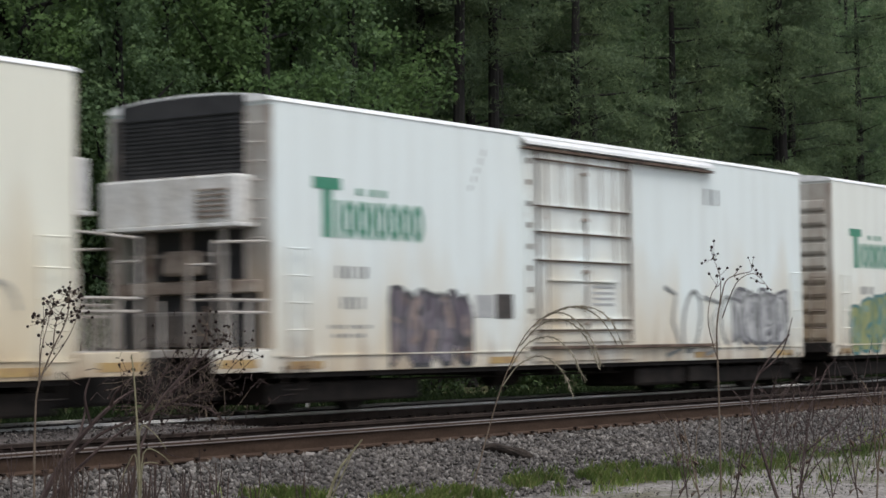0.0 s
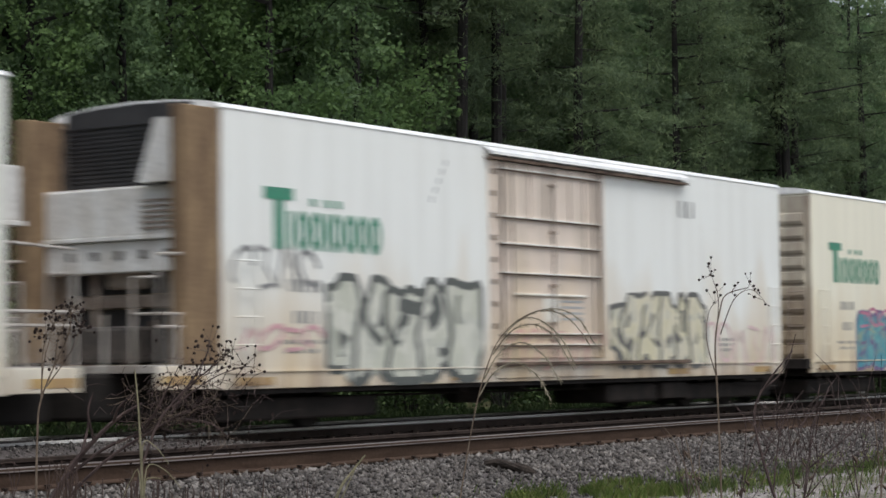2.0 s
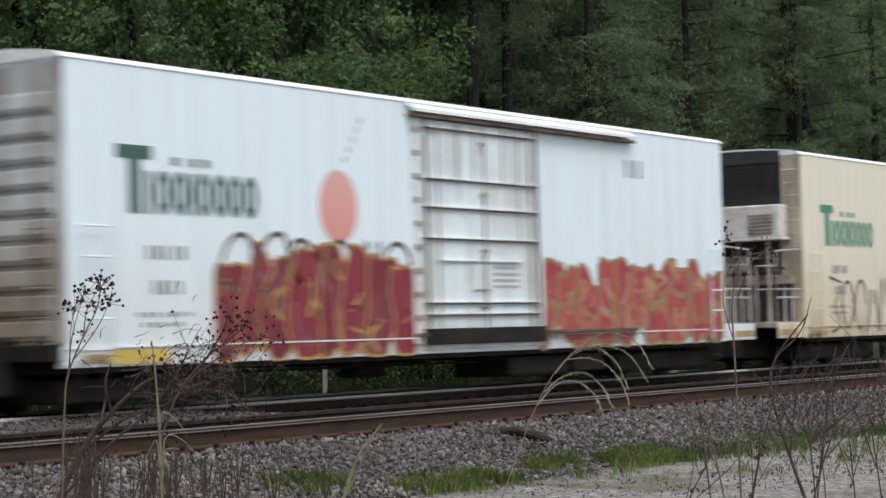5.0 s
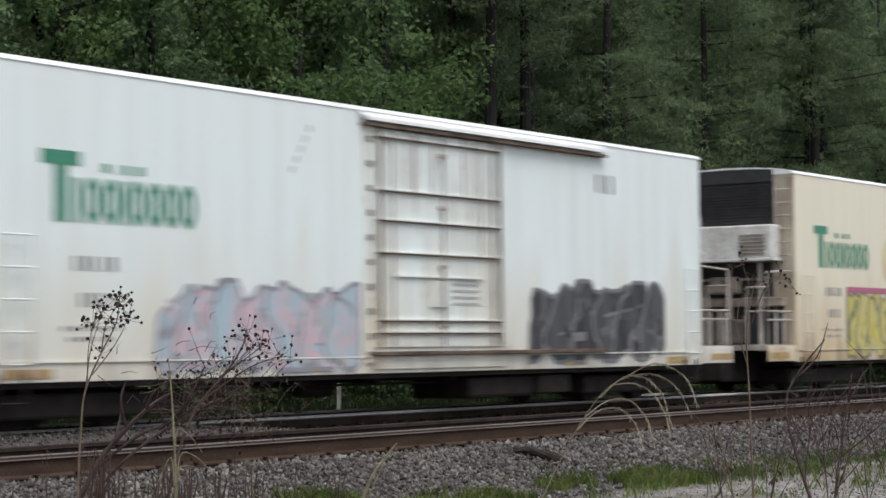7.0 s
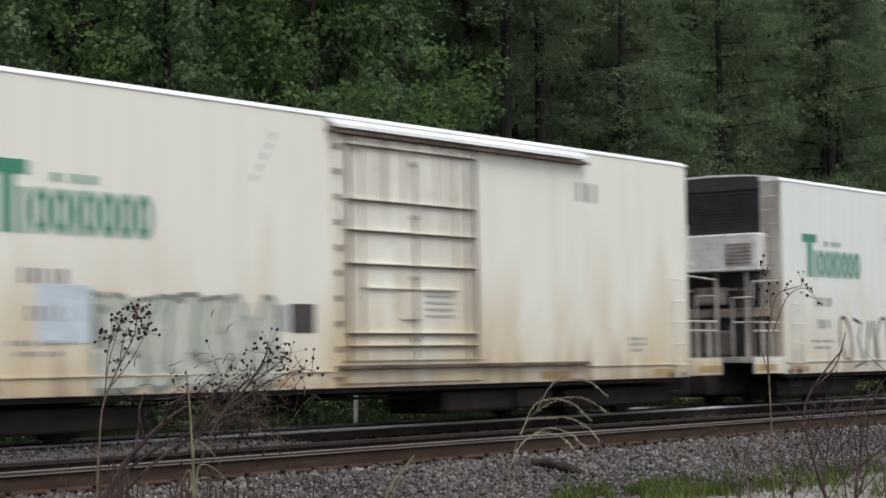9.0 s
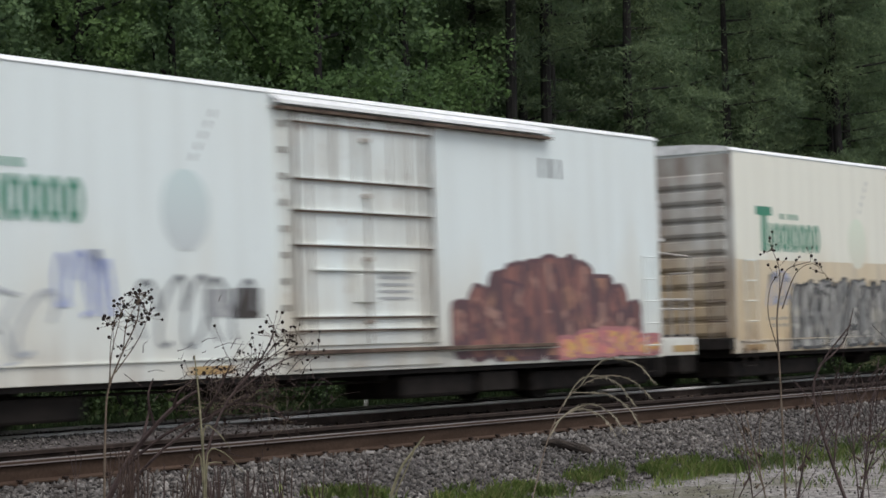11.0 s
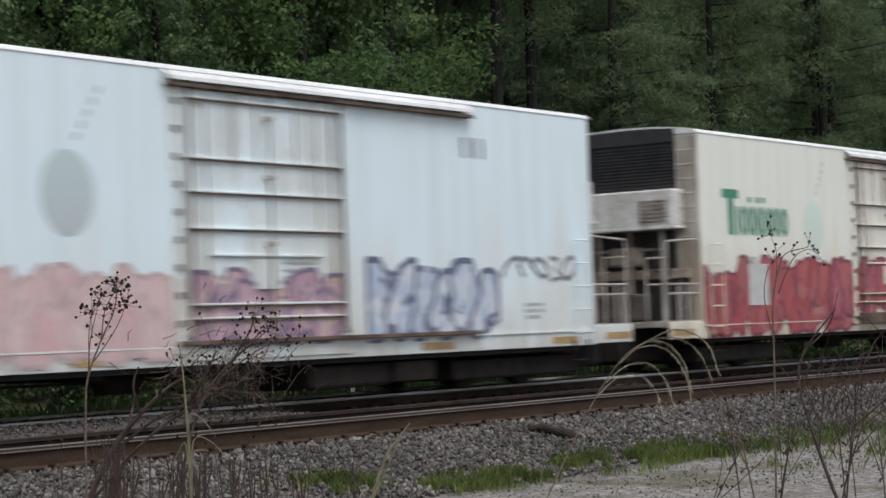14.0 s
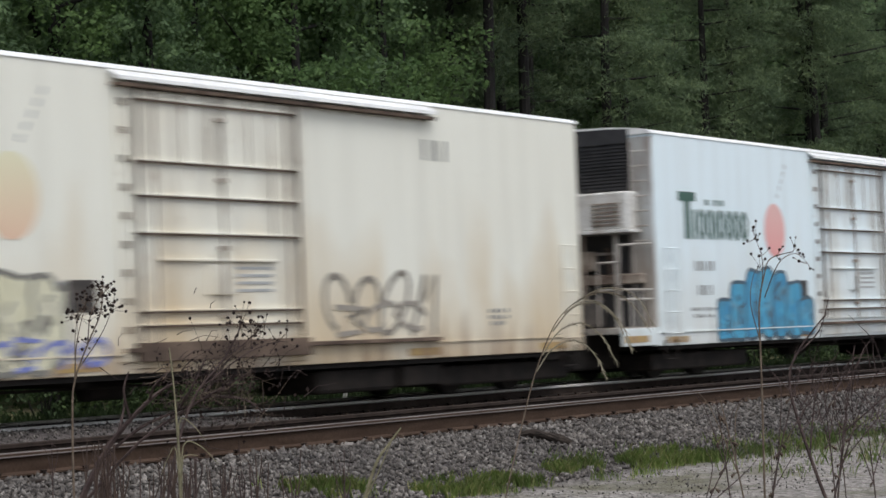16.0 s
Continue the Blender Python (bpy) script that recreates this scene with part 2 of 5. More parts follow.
def tube(bm, pts, radii, sides=6):
    """A bent round bar through the points."""
    pts = [Vector(p) for p in pts]
    if not isinstance(radii, (list, tuple)):
        radii = [radii] * len(pts)
    rings = []
    for i, p in enumerate(pts):
        d = (pts[min(i + 1, len(pts) - 1)] - pts[max(i - 1, 0)]).normalized()
        a = d.orthogonal().normalized() if i == 0 else (rings_axis - d * rings_axis.dot(d)).normalized()
        rings_axis = a
        b = d.cross(a)
        rings.append([bm.verts.new(p + (a * math.cos(k * math.tau / sides) + b * math.sin(k * math.tau / sides)) * radii[i]) for k in range(sides)])
    for u, v in zip(rings, rings[1:]):
        for k in range(sides):
            bm.faces.new((u[k], u[(k + 1) % sides], v[(k + 1) % sides], v[k]))
    bm.faces.new(rings[0][::-1])
    bm.faces.new(rings[-1])
    return bm


def bar(*pts, r=0.02, sides=6):
    return tube(bmesh.new(), pts, r, sides)


def cylinder(bm, c, r, depth, axis="Y", segs=20):
    turn = {"X": Matrix.Rotation(radians(90), 4, "Y"), "Y": Matrix.Rotation(radians(90), 4, "X"), "Z": Matrix.Identity(4)}[axis]
    bmesh.ops.create_cone(bm, cap_ends=True, segments=segs, radius1=r, radius2=r, depth=depth, matrix=Matrix.Translation(c) @ turn)
    return bm


def thing(name, label, category, group="", m=None, kind=""):
    ob = new(name)
    if m is not None:
        ob.matrix_world = m
    return tagged(ob, label, category, group, kind)


def raw_mesh(name, verts, faces, mat):
    """A mesh from arrays: verts n x 3, faces m x k."""
    me = bpy.data.meshes.new(name)
    k = faces.shape[1]
    me.vertices.add(len(verts))
    me.vertices.foreach_set("co", np.asarray(verts, np.float32).ravel())
    me.loops.add(faces.size)
    me.loops.foreach_set("vertex_index", faces.astype(np.int32).ravel())
    me.polygons.add(len(faces))
    me.polygons.foreach_set("loop_start", np.arange(0, faces.size, k, dtype=np.int32))
    me.materials.append(mat)
    me.update(calc_edges=True)
    return me


# ---- ground: one sheet, with the ballast shoulder raised along the tracks ----
PROFILE = ((-3000, -0.62), (8.0, -0.62), (10.9, -0.58), (11.6, -0.50), (13.6, -0.265), (16.6, -0.25), (17.0, -0.25), (17.9, -0.22), (18.4, -0.225), (21.3, -0.23), (23.0, -0.55), (30.0, -0.5), (60.0, 0.6), (3000, 0.6))


def heap(x, y):
    """Ballast dumped high against the busy track's near rail and between its rails."""
    along = min(1, max(0, (24.0 - x) / 3.0)) * min(1, max(0, (x - 8) / 2))
    rise = min(1, max(0, (y - 17.75) / 0.6))
    return 0.175 * along * rise * rise * (3 - 2 * rise) * min(1, max(0, (20.5 - y) / 0.3))


def ground_height(y):
    for (a, za), (b, zb) in zip(PROFILE, PROFILE[1:]):
        if y <= b:
            return za + (zb - za) * (y - a) / (b - a)
    return PROFILE[-1][1]


def build_ground():
    bm = bmesh.new()
    xs = [-3000, -400] + [6 + i * 0.8 for i in range(80)] + [500, 3000]
    ys = sorted({p[0] for p in PROFILE} | {9 + 0.35 * i for i in range(45)})
    grid = [[bm.verts.new((x, y, ground_height(y) + heap(x, y) + (0.025 * noise.noise((x * 0.7, y * 0.9, 0)) if 6 < x < 70 and 8 < y < 24 else 0))) for x in xs] for y in ys]
    for a, b in zip(grid, grid[1:]):
        for i in range(len(xs) - 1):
            bm.faces.new((a[i], a[i + 1], b[i + 1], b[i]))
    tagged(new("ground", mesh_of("ground", bm, GROUND, True)), "grey gravel lane and ballast shoulder with earth behind", "ground", kind="structure")


build_ground()


# ---- the two tracks ----
def rail_mesh(x0, x1, side=-0.01, tall=1.0):
    """A tee rail: broad foot, thin web, rounded head; its top is at height 0."""
    half = ((0.070, -0.178), (0.070, -0.166), (0.014, -0.148), (0.010, -0.05), (0.034, -0.038), (0.040, -0.035), (0.037, -0.025), (0.037, -0.008), (0.028, 0.0))
    half = [(y, z * tall) for y, z in half]
    prof = [(-y, z) for y, z in half] + [(y, z) for y, z in reversed(half)]
    bm = bmesh.new()
    ends = [[bm.verts.new((x, y, z)) for y, z in prof] for x in (x0, x1)]
    k = len(prof)
    for i in range(k):
        f = bm.faces.new((ends[0][i], ends[0][(i + 1) % k], ends[1][(i + 1) % k], ends[1][i]))
        pair = sorted((prof[i][1], prof[(i + 1) % k][1]))
        # the head's lower lip takes the paler head colour as a painted highlight
        f.material_index = 1 if pair[0] > side or (pair[0] > -0.036 * tall and pair[1] < -0.02 * tall) else 0
    bm.faces.new(ends[0][::-1])
    bm.faces.new(ends[1])
    bmesh.ops.recalc_face_normals(bm, faces=bm.faces)
    return bm


def build_track(y, label, busy):
    tr = thing("railway_track", label, "track", "parallel railway tracks", pose(0, y, 0))
    for s in (-0.7175, 0.7175):
        # the empty track's far rail is near-black on head and web alike
        rail = part("rail", rail_mesh(-420, 480, -0.055 if busy else -0.01, 1.0 if busy else 1.22), [RAILDARK if busy or s > 0 else RAILWEB, RAILBRIGHT if busy else RAILTOP if s < 0 else RAILDARK], tr, "steel rail with a worn bright head" if busy else "rust-brown steel rail with a dull worn head")
        rail.location = (0, s, 0)
    far = bmesh.new()
    low = 0.0 if busy else 0.04
    tie_me = mesh_of("tie", boxed(-0.115, 0.115, -1.3, 1.3, -0.36 - low, -0.19 - low, bevel=0.012), TIE)
    plate_me = mesh_of("tie_plate", boxed(-0.09, 0.09, -0.15, 0.15, -0.192 - low, -0.178 - low), RAILWEB)
    spike = bmesh.new()
    box(spike, -0.014, 0.014, -0.100, -0.076, -0.185 - low, -0.150 - low)
    box(spike, -0.026, 0.026, -0.105, -0.062, -0.158 - low, -0.143 - low)
    spike_me = mesh_of("spike", spike, RAILDARK)
    anchor_me = mesh_of("rail_anchor", boxed(-0.02, 0.02, -0.088, 0.088, -0.21 - low, -0.165 - low), RODM)
    rng = random.Random(int(y))
    for i in range(-700, 800):
        x = i * 0.56
        if 0 <= x < 95:
            tie = new("tie", tie_me)
            tie.parent = tr
            tie.matrix_local = pose(x + rng.uniform(-0.03, 0.03), rng.uniform(-0.06, 0.06), rng.uniform(-0.008, 0.004), 0, 0, rng.uniform(-1.2, 1.2))
            for s in (-0.7175, 0.7175):
                pl = new("tie_plate", plate_me)
                pl.parent = tr
                pl.matrix_local = pose(x, s, 0.002)
                if s < 0 and x < 62:
                    for me, dx in ((spike_me, 0.0), (anchor_me, 0.155)):
                        fixing = new(me.name, me)
                        fixing.parent = tr
                        fixing.matrix_local = pose(x + dx + rng.uniform(-0.02, 0.02), s, 0.002 + rng.uniform(-0.003, 0.006))
        elif i % 2 == 0 or -40 < x < 180:
            box(far, x - 0.115, x + 0.115, -1.3, 1.3, -0.36 - low, -0.19 - low)
    tagged(part("far_ties", far, TIE, tr), kind="stuff")


build_track(15.07, "rusty empty railway track on grey ballast", False)
build_track(19.72, "railway track that carries the passing reefer train", True)


def build_stones():
    """Loose ballast stones over the shoulder and between the tracks."""
    bv = np.array(((1, 0, 0), (-1, 0, 0), (0, 1, 0), (0, -1, 0), (0, 0, 1), (0, 0, -1)), float)
    bf = np.array(((0, 2, 4), (2, 1, 4), (1, 3, 4), (3, 0, 4), (2, 0, 5), (1, 2, 5), (3, 1, 5), (0, 3, 5)))
    rs = np.random.RandomState(4)
    zones = ((9, 52, 11.0, 13.95, 37000, 0.0245), (9, 60, 16.4, 17.9, 5000, 0.016), (9, 45, 17.9, 18.92, 10000, 0.016), (9, 40, 19.1, 20.35, 7000, 0.016), (9, 60, 14.45, 15.7, 5000, 0.026), (9, 32, 8.4, 11.4, 5000, 0.009), (52, 85, 11.5, 14.0, 2500, 0.05), (9, 60, 20.9, 22.2, 1500, 0.04), (9, 45, 13.95, 14.28, 1800, 0.03))
    vs, fs, k = [], [], 0
    for x0, x1, y0, y1, count, size in zones:
        near_first = rs.rand(count) ** 1.5
        x, y = x0 + (x1 - x0) * near_first, rs.uniform(y0, y1, count)
        s = size * rs.uniform(0.5, 1.45, count)
        for i in range(count):
            q = Euler(rs.uniform(0, 6.28, 3)).to_matrix()
            p = (bv * rs.uniform(0.72, 1.2, (6, 1)) * np.array([1.25, 1.0, 0.7]) + rs.normal(0, 0.22, (6, 3))) @ np.array(q).T * s[i]
            vs.append(p + (x[i], y[i], ground_height(y[i]) + heap(x[i], y[i]) + s[i] * 0.45 + 0.005))
            fs.append(bf + k)
            k += 6
    me = raw_mesh("ballast", np.concatenate(vs), np.concatenate(fs), STONE)
    tagged(new("ballast", me), "grey crushed stone ballast along the tracks", "ballast", kind="stuff")


build_stones()


# ---- woods ----
def leaf_cloud(centres, sizes, per, leaf, rs, squash=1.0, long=1.6, droop=0.0):
    """Boughs: round each centre a lobe of leaves that lie like shingles, facing outwards and up."""
    n = len(centres) * per
    way = rs.normal(0, 1, (n, 3)) + np.array([0, 0, 0.45])
    way /= np.linalg.norm(way, axis=1)[:, None]
    r = np.repeat(sizes, per)[:, None] * rs.uniform(0.35, 1.0, (n, 1)) ** 0.5 * rs.uniform(0.8, 1.35, (n, 1))
    c = np.repeat(centres, per, 0) + way * r * np.array([1, 1, squash])
    face = way + rs.normal(0, 0.26, (n, 3)) + np.array([0, 0, 0.35])
    face /= np.linalg.norm(face, axis=1)[:, None]
    d = np.cross(face, rs.normal(0, 1, (n, 3))) + way * 0.5 - np.array([0, 0, droop])
    d /= np.linalg.norm(d, axis=1)[:, None] + 1e-9
    u = np.cross(d, face)
    u /= np.linalg.norm(u, axis=1)[:, None] + 1e-9
    s = leaf * rs.uniform(0.6, 1.35, (n, 1))
    mid = c + d * s * long * 0.5
    v = np.stack((c, mid + u * s * 0.5, c + d * s * long, mid - u * s * 0.5), 1).reshape(-1, 3)
    return v, np.arange(n * 4).reshape(-1, 4)


def limbs(bm, trunk_top, n, r0, rs, z0, reach, rise):
    tips = []
    for i in range(n):
        z = z0 + (trunk_top - z0) * (i + rs.rand()) / n
        a = rs.uniform(0, math.tau)
        k = reach * (1.0 - 0.55 * (z - z0) / max(trunk_top - z0, 0.1)) * rs.uniform(0.7, 1.15)
        p0 = np.array((0, 0, z))
        p1 = p0 + k * 0.5 * np.array((math.cos(a), math.sin(a), rise * 0.6))
        p2 = p0 + k * np.array((math.cos(a + 0.2), math.sin(a + 0.2), rise))
        tube(bm, (p0, p1, p2), (r0 * 0.32, r0 * 0.2, r0 * 0.06), 5)
        tips += [p1, (p1 + p2) / 2, p2]
    return np.array(tips)


def broadleaf(label, height, reach, clumps, seed, mat, leaf=0.09, per=57):
    rs = np.random.RandomState(seed)
    tree = thing("broadleaf_tree", label, "tree", "trees beside the line")
    bm = bmesh.new()
    lean = rs.uniform(-0.5, 0.5, 2)
    tube(bm, [(lean[0] * k * k, lean[1] * k * k, -0.6 + (height + 0.6) * k) for k in (0, 0.25, 0.5, 0.75, 1)], [0.20, 0.16, 0.12, 0.08, 0.03], 8)
    tips = limbs(bm, height * 0.95, 22, 0.2, rs, height * 0.08, reach, 0.45)
    part("trunk", bm, BARK, tree, "grey-brown trunk with spreading limbs")
    pick = tips[rs.randint(0, len(tips), clumps)] + rs.normal(0, 0.6, (clumps, 3))
    v, f = leaf_cloud(pick, rs.uniform(0.25, 0.62, clumps), per, leaf, rs, 0.75)
    ob = new("crown", raw_mesh("crown", v, f, mat))
    ob.parent = tree
    return tree


def pine(label, height, clumps, seed, bare=0.16):
    rs = np.random.RandomState(seed)
    tree = thing("pine_tree", label, "tree", "trees beside the line")
    bm = bmesh.new()
    tube(bm, [(0.15 * math.sin(k * 5 + seed), 0, -0.6 + (height + 0.6) * k) for k in (0, 0.3, 0.6, 0.85, 1)], [0.21, 0.18, 0.14, 0.09, 0.03], 9)
    tips = limbs(bm, height * 0.97, 26, 0.16, rs, height * bare, 3.1, 0.12)
    part("trunk", bm, BARK, tree, "straight dark trunk with level limbs")
    pick = tips[rs.randint(0, len(tips), clumps)] + rs.normal(0, 0.6, (clumps, 3))
    v, f = leaf_cloud(pick, rs.uniform(0.25, 0.62, clumps), 70, 0.038, rs, 0.42, 5.4)
    ob = new("crown", raw_mesh("crown", v, f, NEEDLE))
    ob.parent = tree
    return tree


def shrub(label, seed, mat):
    rs = np.random.RandomState(seed)
    bush = thing("shrub", label, "shrub", "undergrowth at the wood's edge")
    bm = bmesh.new()
    tips = []
    for i in range(9):
        a = rs.uniform(0, math.tau)
        k = rs.uniform(0.5, 1.3)
        p = np.array((math.cos(a) * k, math.sin(a) * k, rs.uniform(0.8, 2.2)))
        tube(bm, ((0, 0, -0.3), p * (0.4, 0.4, 0.6), p), (0.03, 0.02, 0.006), 5)
        tips += [p, p * (0.6, 0.6, 0.6), p * (0.9, 0.9, 0.25)]
    part("stem", bm, BARK, bush)
    tips = np.array(tips)
    pick = tips[rs.randint(0, len(tips), 60)] + rs.normal(0, 0.3, (60, 3))
    v, f = leaf_cloud(pick, rs.uniform(0.15, 0.4, 60), 40, 0.08, rs, 0.7)
    ob = new("leaves", raw_mesh("leaves", v, f, mat))
    ob.parent = bush
    return bush


def build_woods():
    rs = np.random.RandomState(11)
    protos = [broadleaf("fresh green broadleaf tree at the wood's edge", 14.5, 3.4, 430, 1, LEAF),
              broadleaf("leafy green broadleaf tree with loose crown", 16.0, 3.0, 400, 2, LEAF, 0.08),
              broadleaf("dull green broadleaf tree in the wood", 15.0, 3.3, 400, 3, LEAFD)]
    pines = [pine("tall dark green pine with bare lower trunk", 19.0, 420, 5), pine("dark pine with level needle sprays", 17.0, 440, 6)]
    deep = [broadleaf("dull green tree deep in the wood", 16.0, 3.6, 260, 31, LEAFD, 0.2, 26), broadleaf("shaded green tree deep in the wood", 17.5, 3.4, 260, 32, LEAFD, 0.18, 28)]
    tall = pine("tall pine with long bare dark trunk", 21.0, 300, 8, 0.52)
    shrubs = [shrub("low leafy green bush in shade", 21, SHADE), shrub("low bush behind the tracks, its green darkened for shade", 22, SHADE)]
    used = set()

    def put(src, x, y, turn, k=1.0):
        m = pose(x, y, ground_height(y), 0, 0, turn) @ Matrix.Scale(k, 4)
        if src not in used:
            used.add(src)
            src.matrix_world = m
            return
        ob = copy_thing(src, pose(x, y, ground_height(y), 0, 0, turn))
        ob.scale = (k, k, k)

    # front row: broadleaf where the wood is light, pines where it is dark
    for i, x in enumerate(np.arange(26, 47, 2.5)):
        put(protos[(i * 2) % 3 if i % 3 else i % 2], x + rs.uniform(-0.6, 0.6), 33.2 + rs.uniform(-1.2, 1.2), rs.uniform(0, 360), rs.uniform(0.85, 1.1))
    for i, (x, y) in enumerate(((56.5, 35.4), (58.5, 33.6), (62.3, 35.2), (65.8, 33.9), (70.0, 35.0), (74.0, 33.8), (78.5, 35.2), (83.0, 34.0))):
        put(pines[i % 2], x, y, rs.uniform(0, 360), rs.uniform(0.9, 1.08))
    for i, x in enumerate(np.arange(57, 92, 6.2)):
        put(deep[i % 2], x + rs.uniform(-1, 1), 36.8 + rs.uniform(-0.8, 0.8), rs.uniform(0, 360), rs.uniform(0.7, 0.95))
    for i, (x, y) in enumerate(((48.4, 36.4), (51.0, 34.6), (55.0, 37.6), (54.0, 34.9))):
        put((protos[2], pines[1])[i % 2], x, y, rs.uniform(0, 360), rs.uniform(0.9, 1.05))
    for x, y in ((49.55, 32.4), (52.4, 33.0), (73.2, 33.0)):
        put(tall, x, y, rs.uniform(0, 360), 1.0)
    # second and third rows
    for i, x in enumerate(np.arange(30, 106, 4.2)):
        put(deep[i % 2], x + rs.uniform(-1, 1), 39.5 + rs.uniform(-1.2, 1.2), rs.uniform(0, 360), rs.uniform(0.95, 1.15))
    for i, x in enumerate(np.arange(36, 124, 6.4)):
        put((deep[1], deep[0])[i % 2], x + rs.uniform(-1, 1), 45.5 + rs.uniform(-1.5, 1.5), rs.uniform(0, 360), rs.uniform(1.0, 1.25))
    for i, x in enumerate(np.arange(24, 90, 1.9)):
        put(shrubs[i % 2], x + rs.uniform(-0.6, 0.6), 28.6 + rs.uniform(-2.2, 2.2), rs.uniform(0, 360), rs.uniform(0.6, 1.25))
    # the deep wood behind
    cs = np.stack((rs.uniform(30, 190, 2600), rs.uniform(52, 58, 2600), rs.uniform(0, 24, 2600)), 1)
    v, f = leaf_cloud(cs, np.full(2600, 0.9), 26, 0.26, rs)
    tagged(new("far_woods", raw_mesh("far_woods", v, f, NEEDLE)), "deep dark wood behind the trees", "woods", kind="stuff")
    bm = bmesh.new()
    bank = [[bm.verts.new((-60 + 12 * i, 60 + 3 * math.sin(i * 1.7), z + (2 * noise.noise((i * 0.8, z, 3)) if z else 0))) for i in range(30)] for z in (0, 8, 16, 27)]
    for a, b in zip(bank, bank[1:]):
        for i in range(29):
            bm.faces.new((a[i], a[i + 1], b[i + 1], b[i]))
    tagged(new("backdrop", mesh_of("backdrop", bm, NEEDLE)), "dark mass of the distant wood", "backdrop", kind="structure")


build_woods()


def blades(name, label, spots, count, height, width, mat, seed, lean=0.45):
    rs = np.random.RandomState(seed)
    vs = []
    for x0, x1, y0, y1, share in spots:
        n = int(count * share)
        x, y = rs.uniform(x0, x1, n), (y0 + y1) / 2 + (y1 - y0) * rs.normal(0, 0.26, n) if height < 0.3 else rs.uniform(y0, y1, n)
        keep = np.array([noise.noise((a * 1.9, b * 2.6, seed)) + 0.5 * noise.noise((a * 6, b * 7, seed)) > (0.10 if height < 0.3 else -0.3) for a, b in zip(x, y)])
        x, y = x[keep], y[keep]
        n = len(x)
        z = np.array([ground_height(k) for k in y])
        h = height * rs.uniform(0.4, 1.25, n)
        a = rs.uniform(0, math.tau, n)
        base = np.stack((x, y, z), 1)
        out = np.stack((np.cos(a), np.sin(a), 0 * a), 1)
        wid = np.stack((-np.sin(a), np.cos(a), 0 * a), 1) * width
        mid = base + out * (h * lean * 0.35)[:, None] + np.array((0, 0, 1)) * (h * 0.6)[:, None]
        tip = base + out * (h * lean)[:, None] + np.array((0, 0, 1)) * h[:, None]
        vs.append(np.stack((base - wid, base + wid, mid + wid * 0.6, tip, mid - wid * 0.6), 1).reshape(-1, 3))
    v = np.concatenate(vs)
    tagged(new(name, raw_mesh(name, v, np.arange(len(v)).reshape(-1, 5), mat)), label, "grass", kind="stuff")


blades("grass", "green grass tufts at the foot of the ballast", ((18.2, 21.6, 10.6, 11.7, 0.3), (21.6, 30, 10.2, 11.6, 0.24), (14.4, 15.6, 11.55, 12.2, 0.12), (15.8, 17.5, 10.85, 11.5, 0.15), (30, 42, 10, 12, 0.23), (19, 26, 8.6, 10.2, 0.04)), 24000, 0.125, 0.0046, GRASSM, 5)
blades("verge_grass", "rank grass, its green darkened for shade, between track and wood", ((20, 70, 22.6, 27, 1.0),), 26000, 0.4, 0.016, SHADE, 6)


# ---- paint on the cars ----
def graffiti_paint(name, a, b, c):
    m, n, l, p = material(name, 0.45)
    w = n.new("ShaderNodeTexWave")
    w.inputs["Scale"].default_value, w.inputs["Distortion"].default_value, w.inputs["Detail"].default_value = 0.35, 5.0, 2.0
    w.inputs["Detail Scale"].default_value = 1.2
    tc = n.new("ShaderNodeTexCoord")
    l.new(tc.outputs["Object"], w.inputs["Vector"])
    k = ramp(n, l, w.outputs["Fac"], ((0.25, a), (0.5, b), (0.8, a)))
    k = blend(n, l, ramp(n, l, noise_node(n, l, 1.3, 3), ((0.57, (0, 0, 0)), (0.68, (0.9,) * 3))), k, c)
    l.new(blend(n, l, 0.5, k, ramp(n, l, noise_node(n, l, 6, 4, (3, 3, 0.5)), ((0.3, (0.6, 0.6, 0.6)), (0.7, (1, 1, 1)))), "MULTIPLY"), p.inputs["Base Color"])
    return m


PAINTS = {}


def flat_paint(c):
    if c not in PAINTS:
        PAINTS[c] = two_tone("spray_paint", c, tuple(k * 0.75 + 0.04 for k in c), 5, 0.5)
    return PAINTS[c]


def ribbon(bm, pts, w, y):
    """A flat painted stroke on the car's side."""
    left, right = [], []
    for i, (x, z) in enumerate(pts):
        a, b = pts[max(i - 1, 0)], pts[min(i + 1, len(pts) - 1)]
        dx, dz = b[0] - a[0], b[1] - a[1]
        k = w / 2 / max(math.hypot(dx, dz), 1e-6)
        left.append(bm.verts.new((x - dz * k, y, z + dx * k)))
        right.append(bm.verts.new((x + dz * k, y, z - dx * k)))
    for i in range(len(pts) - 1):
        bm.faces.new((left[i], left[i + 1], right[i + 1], right[i]))


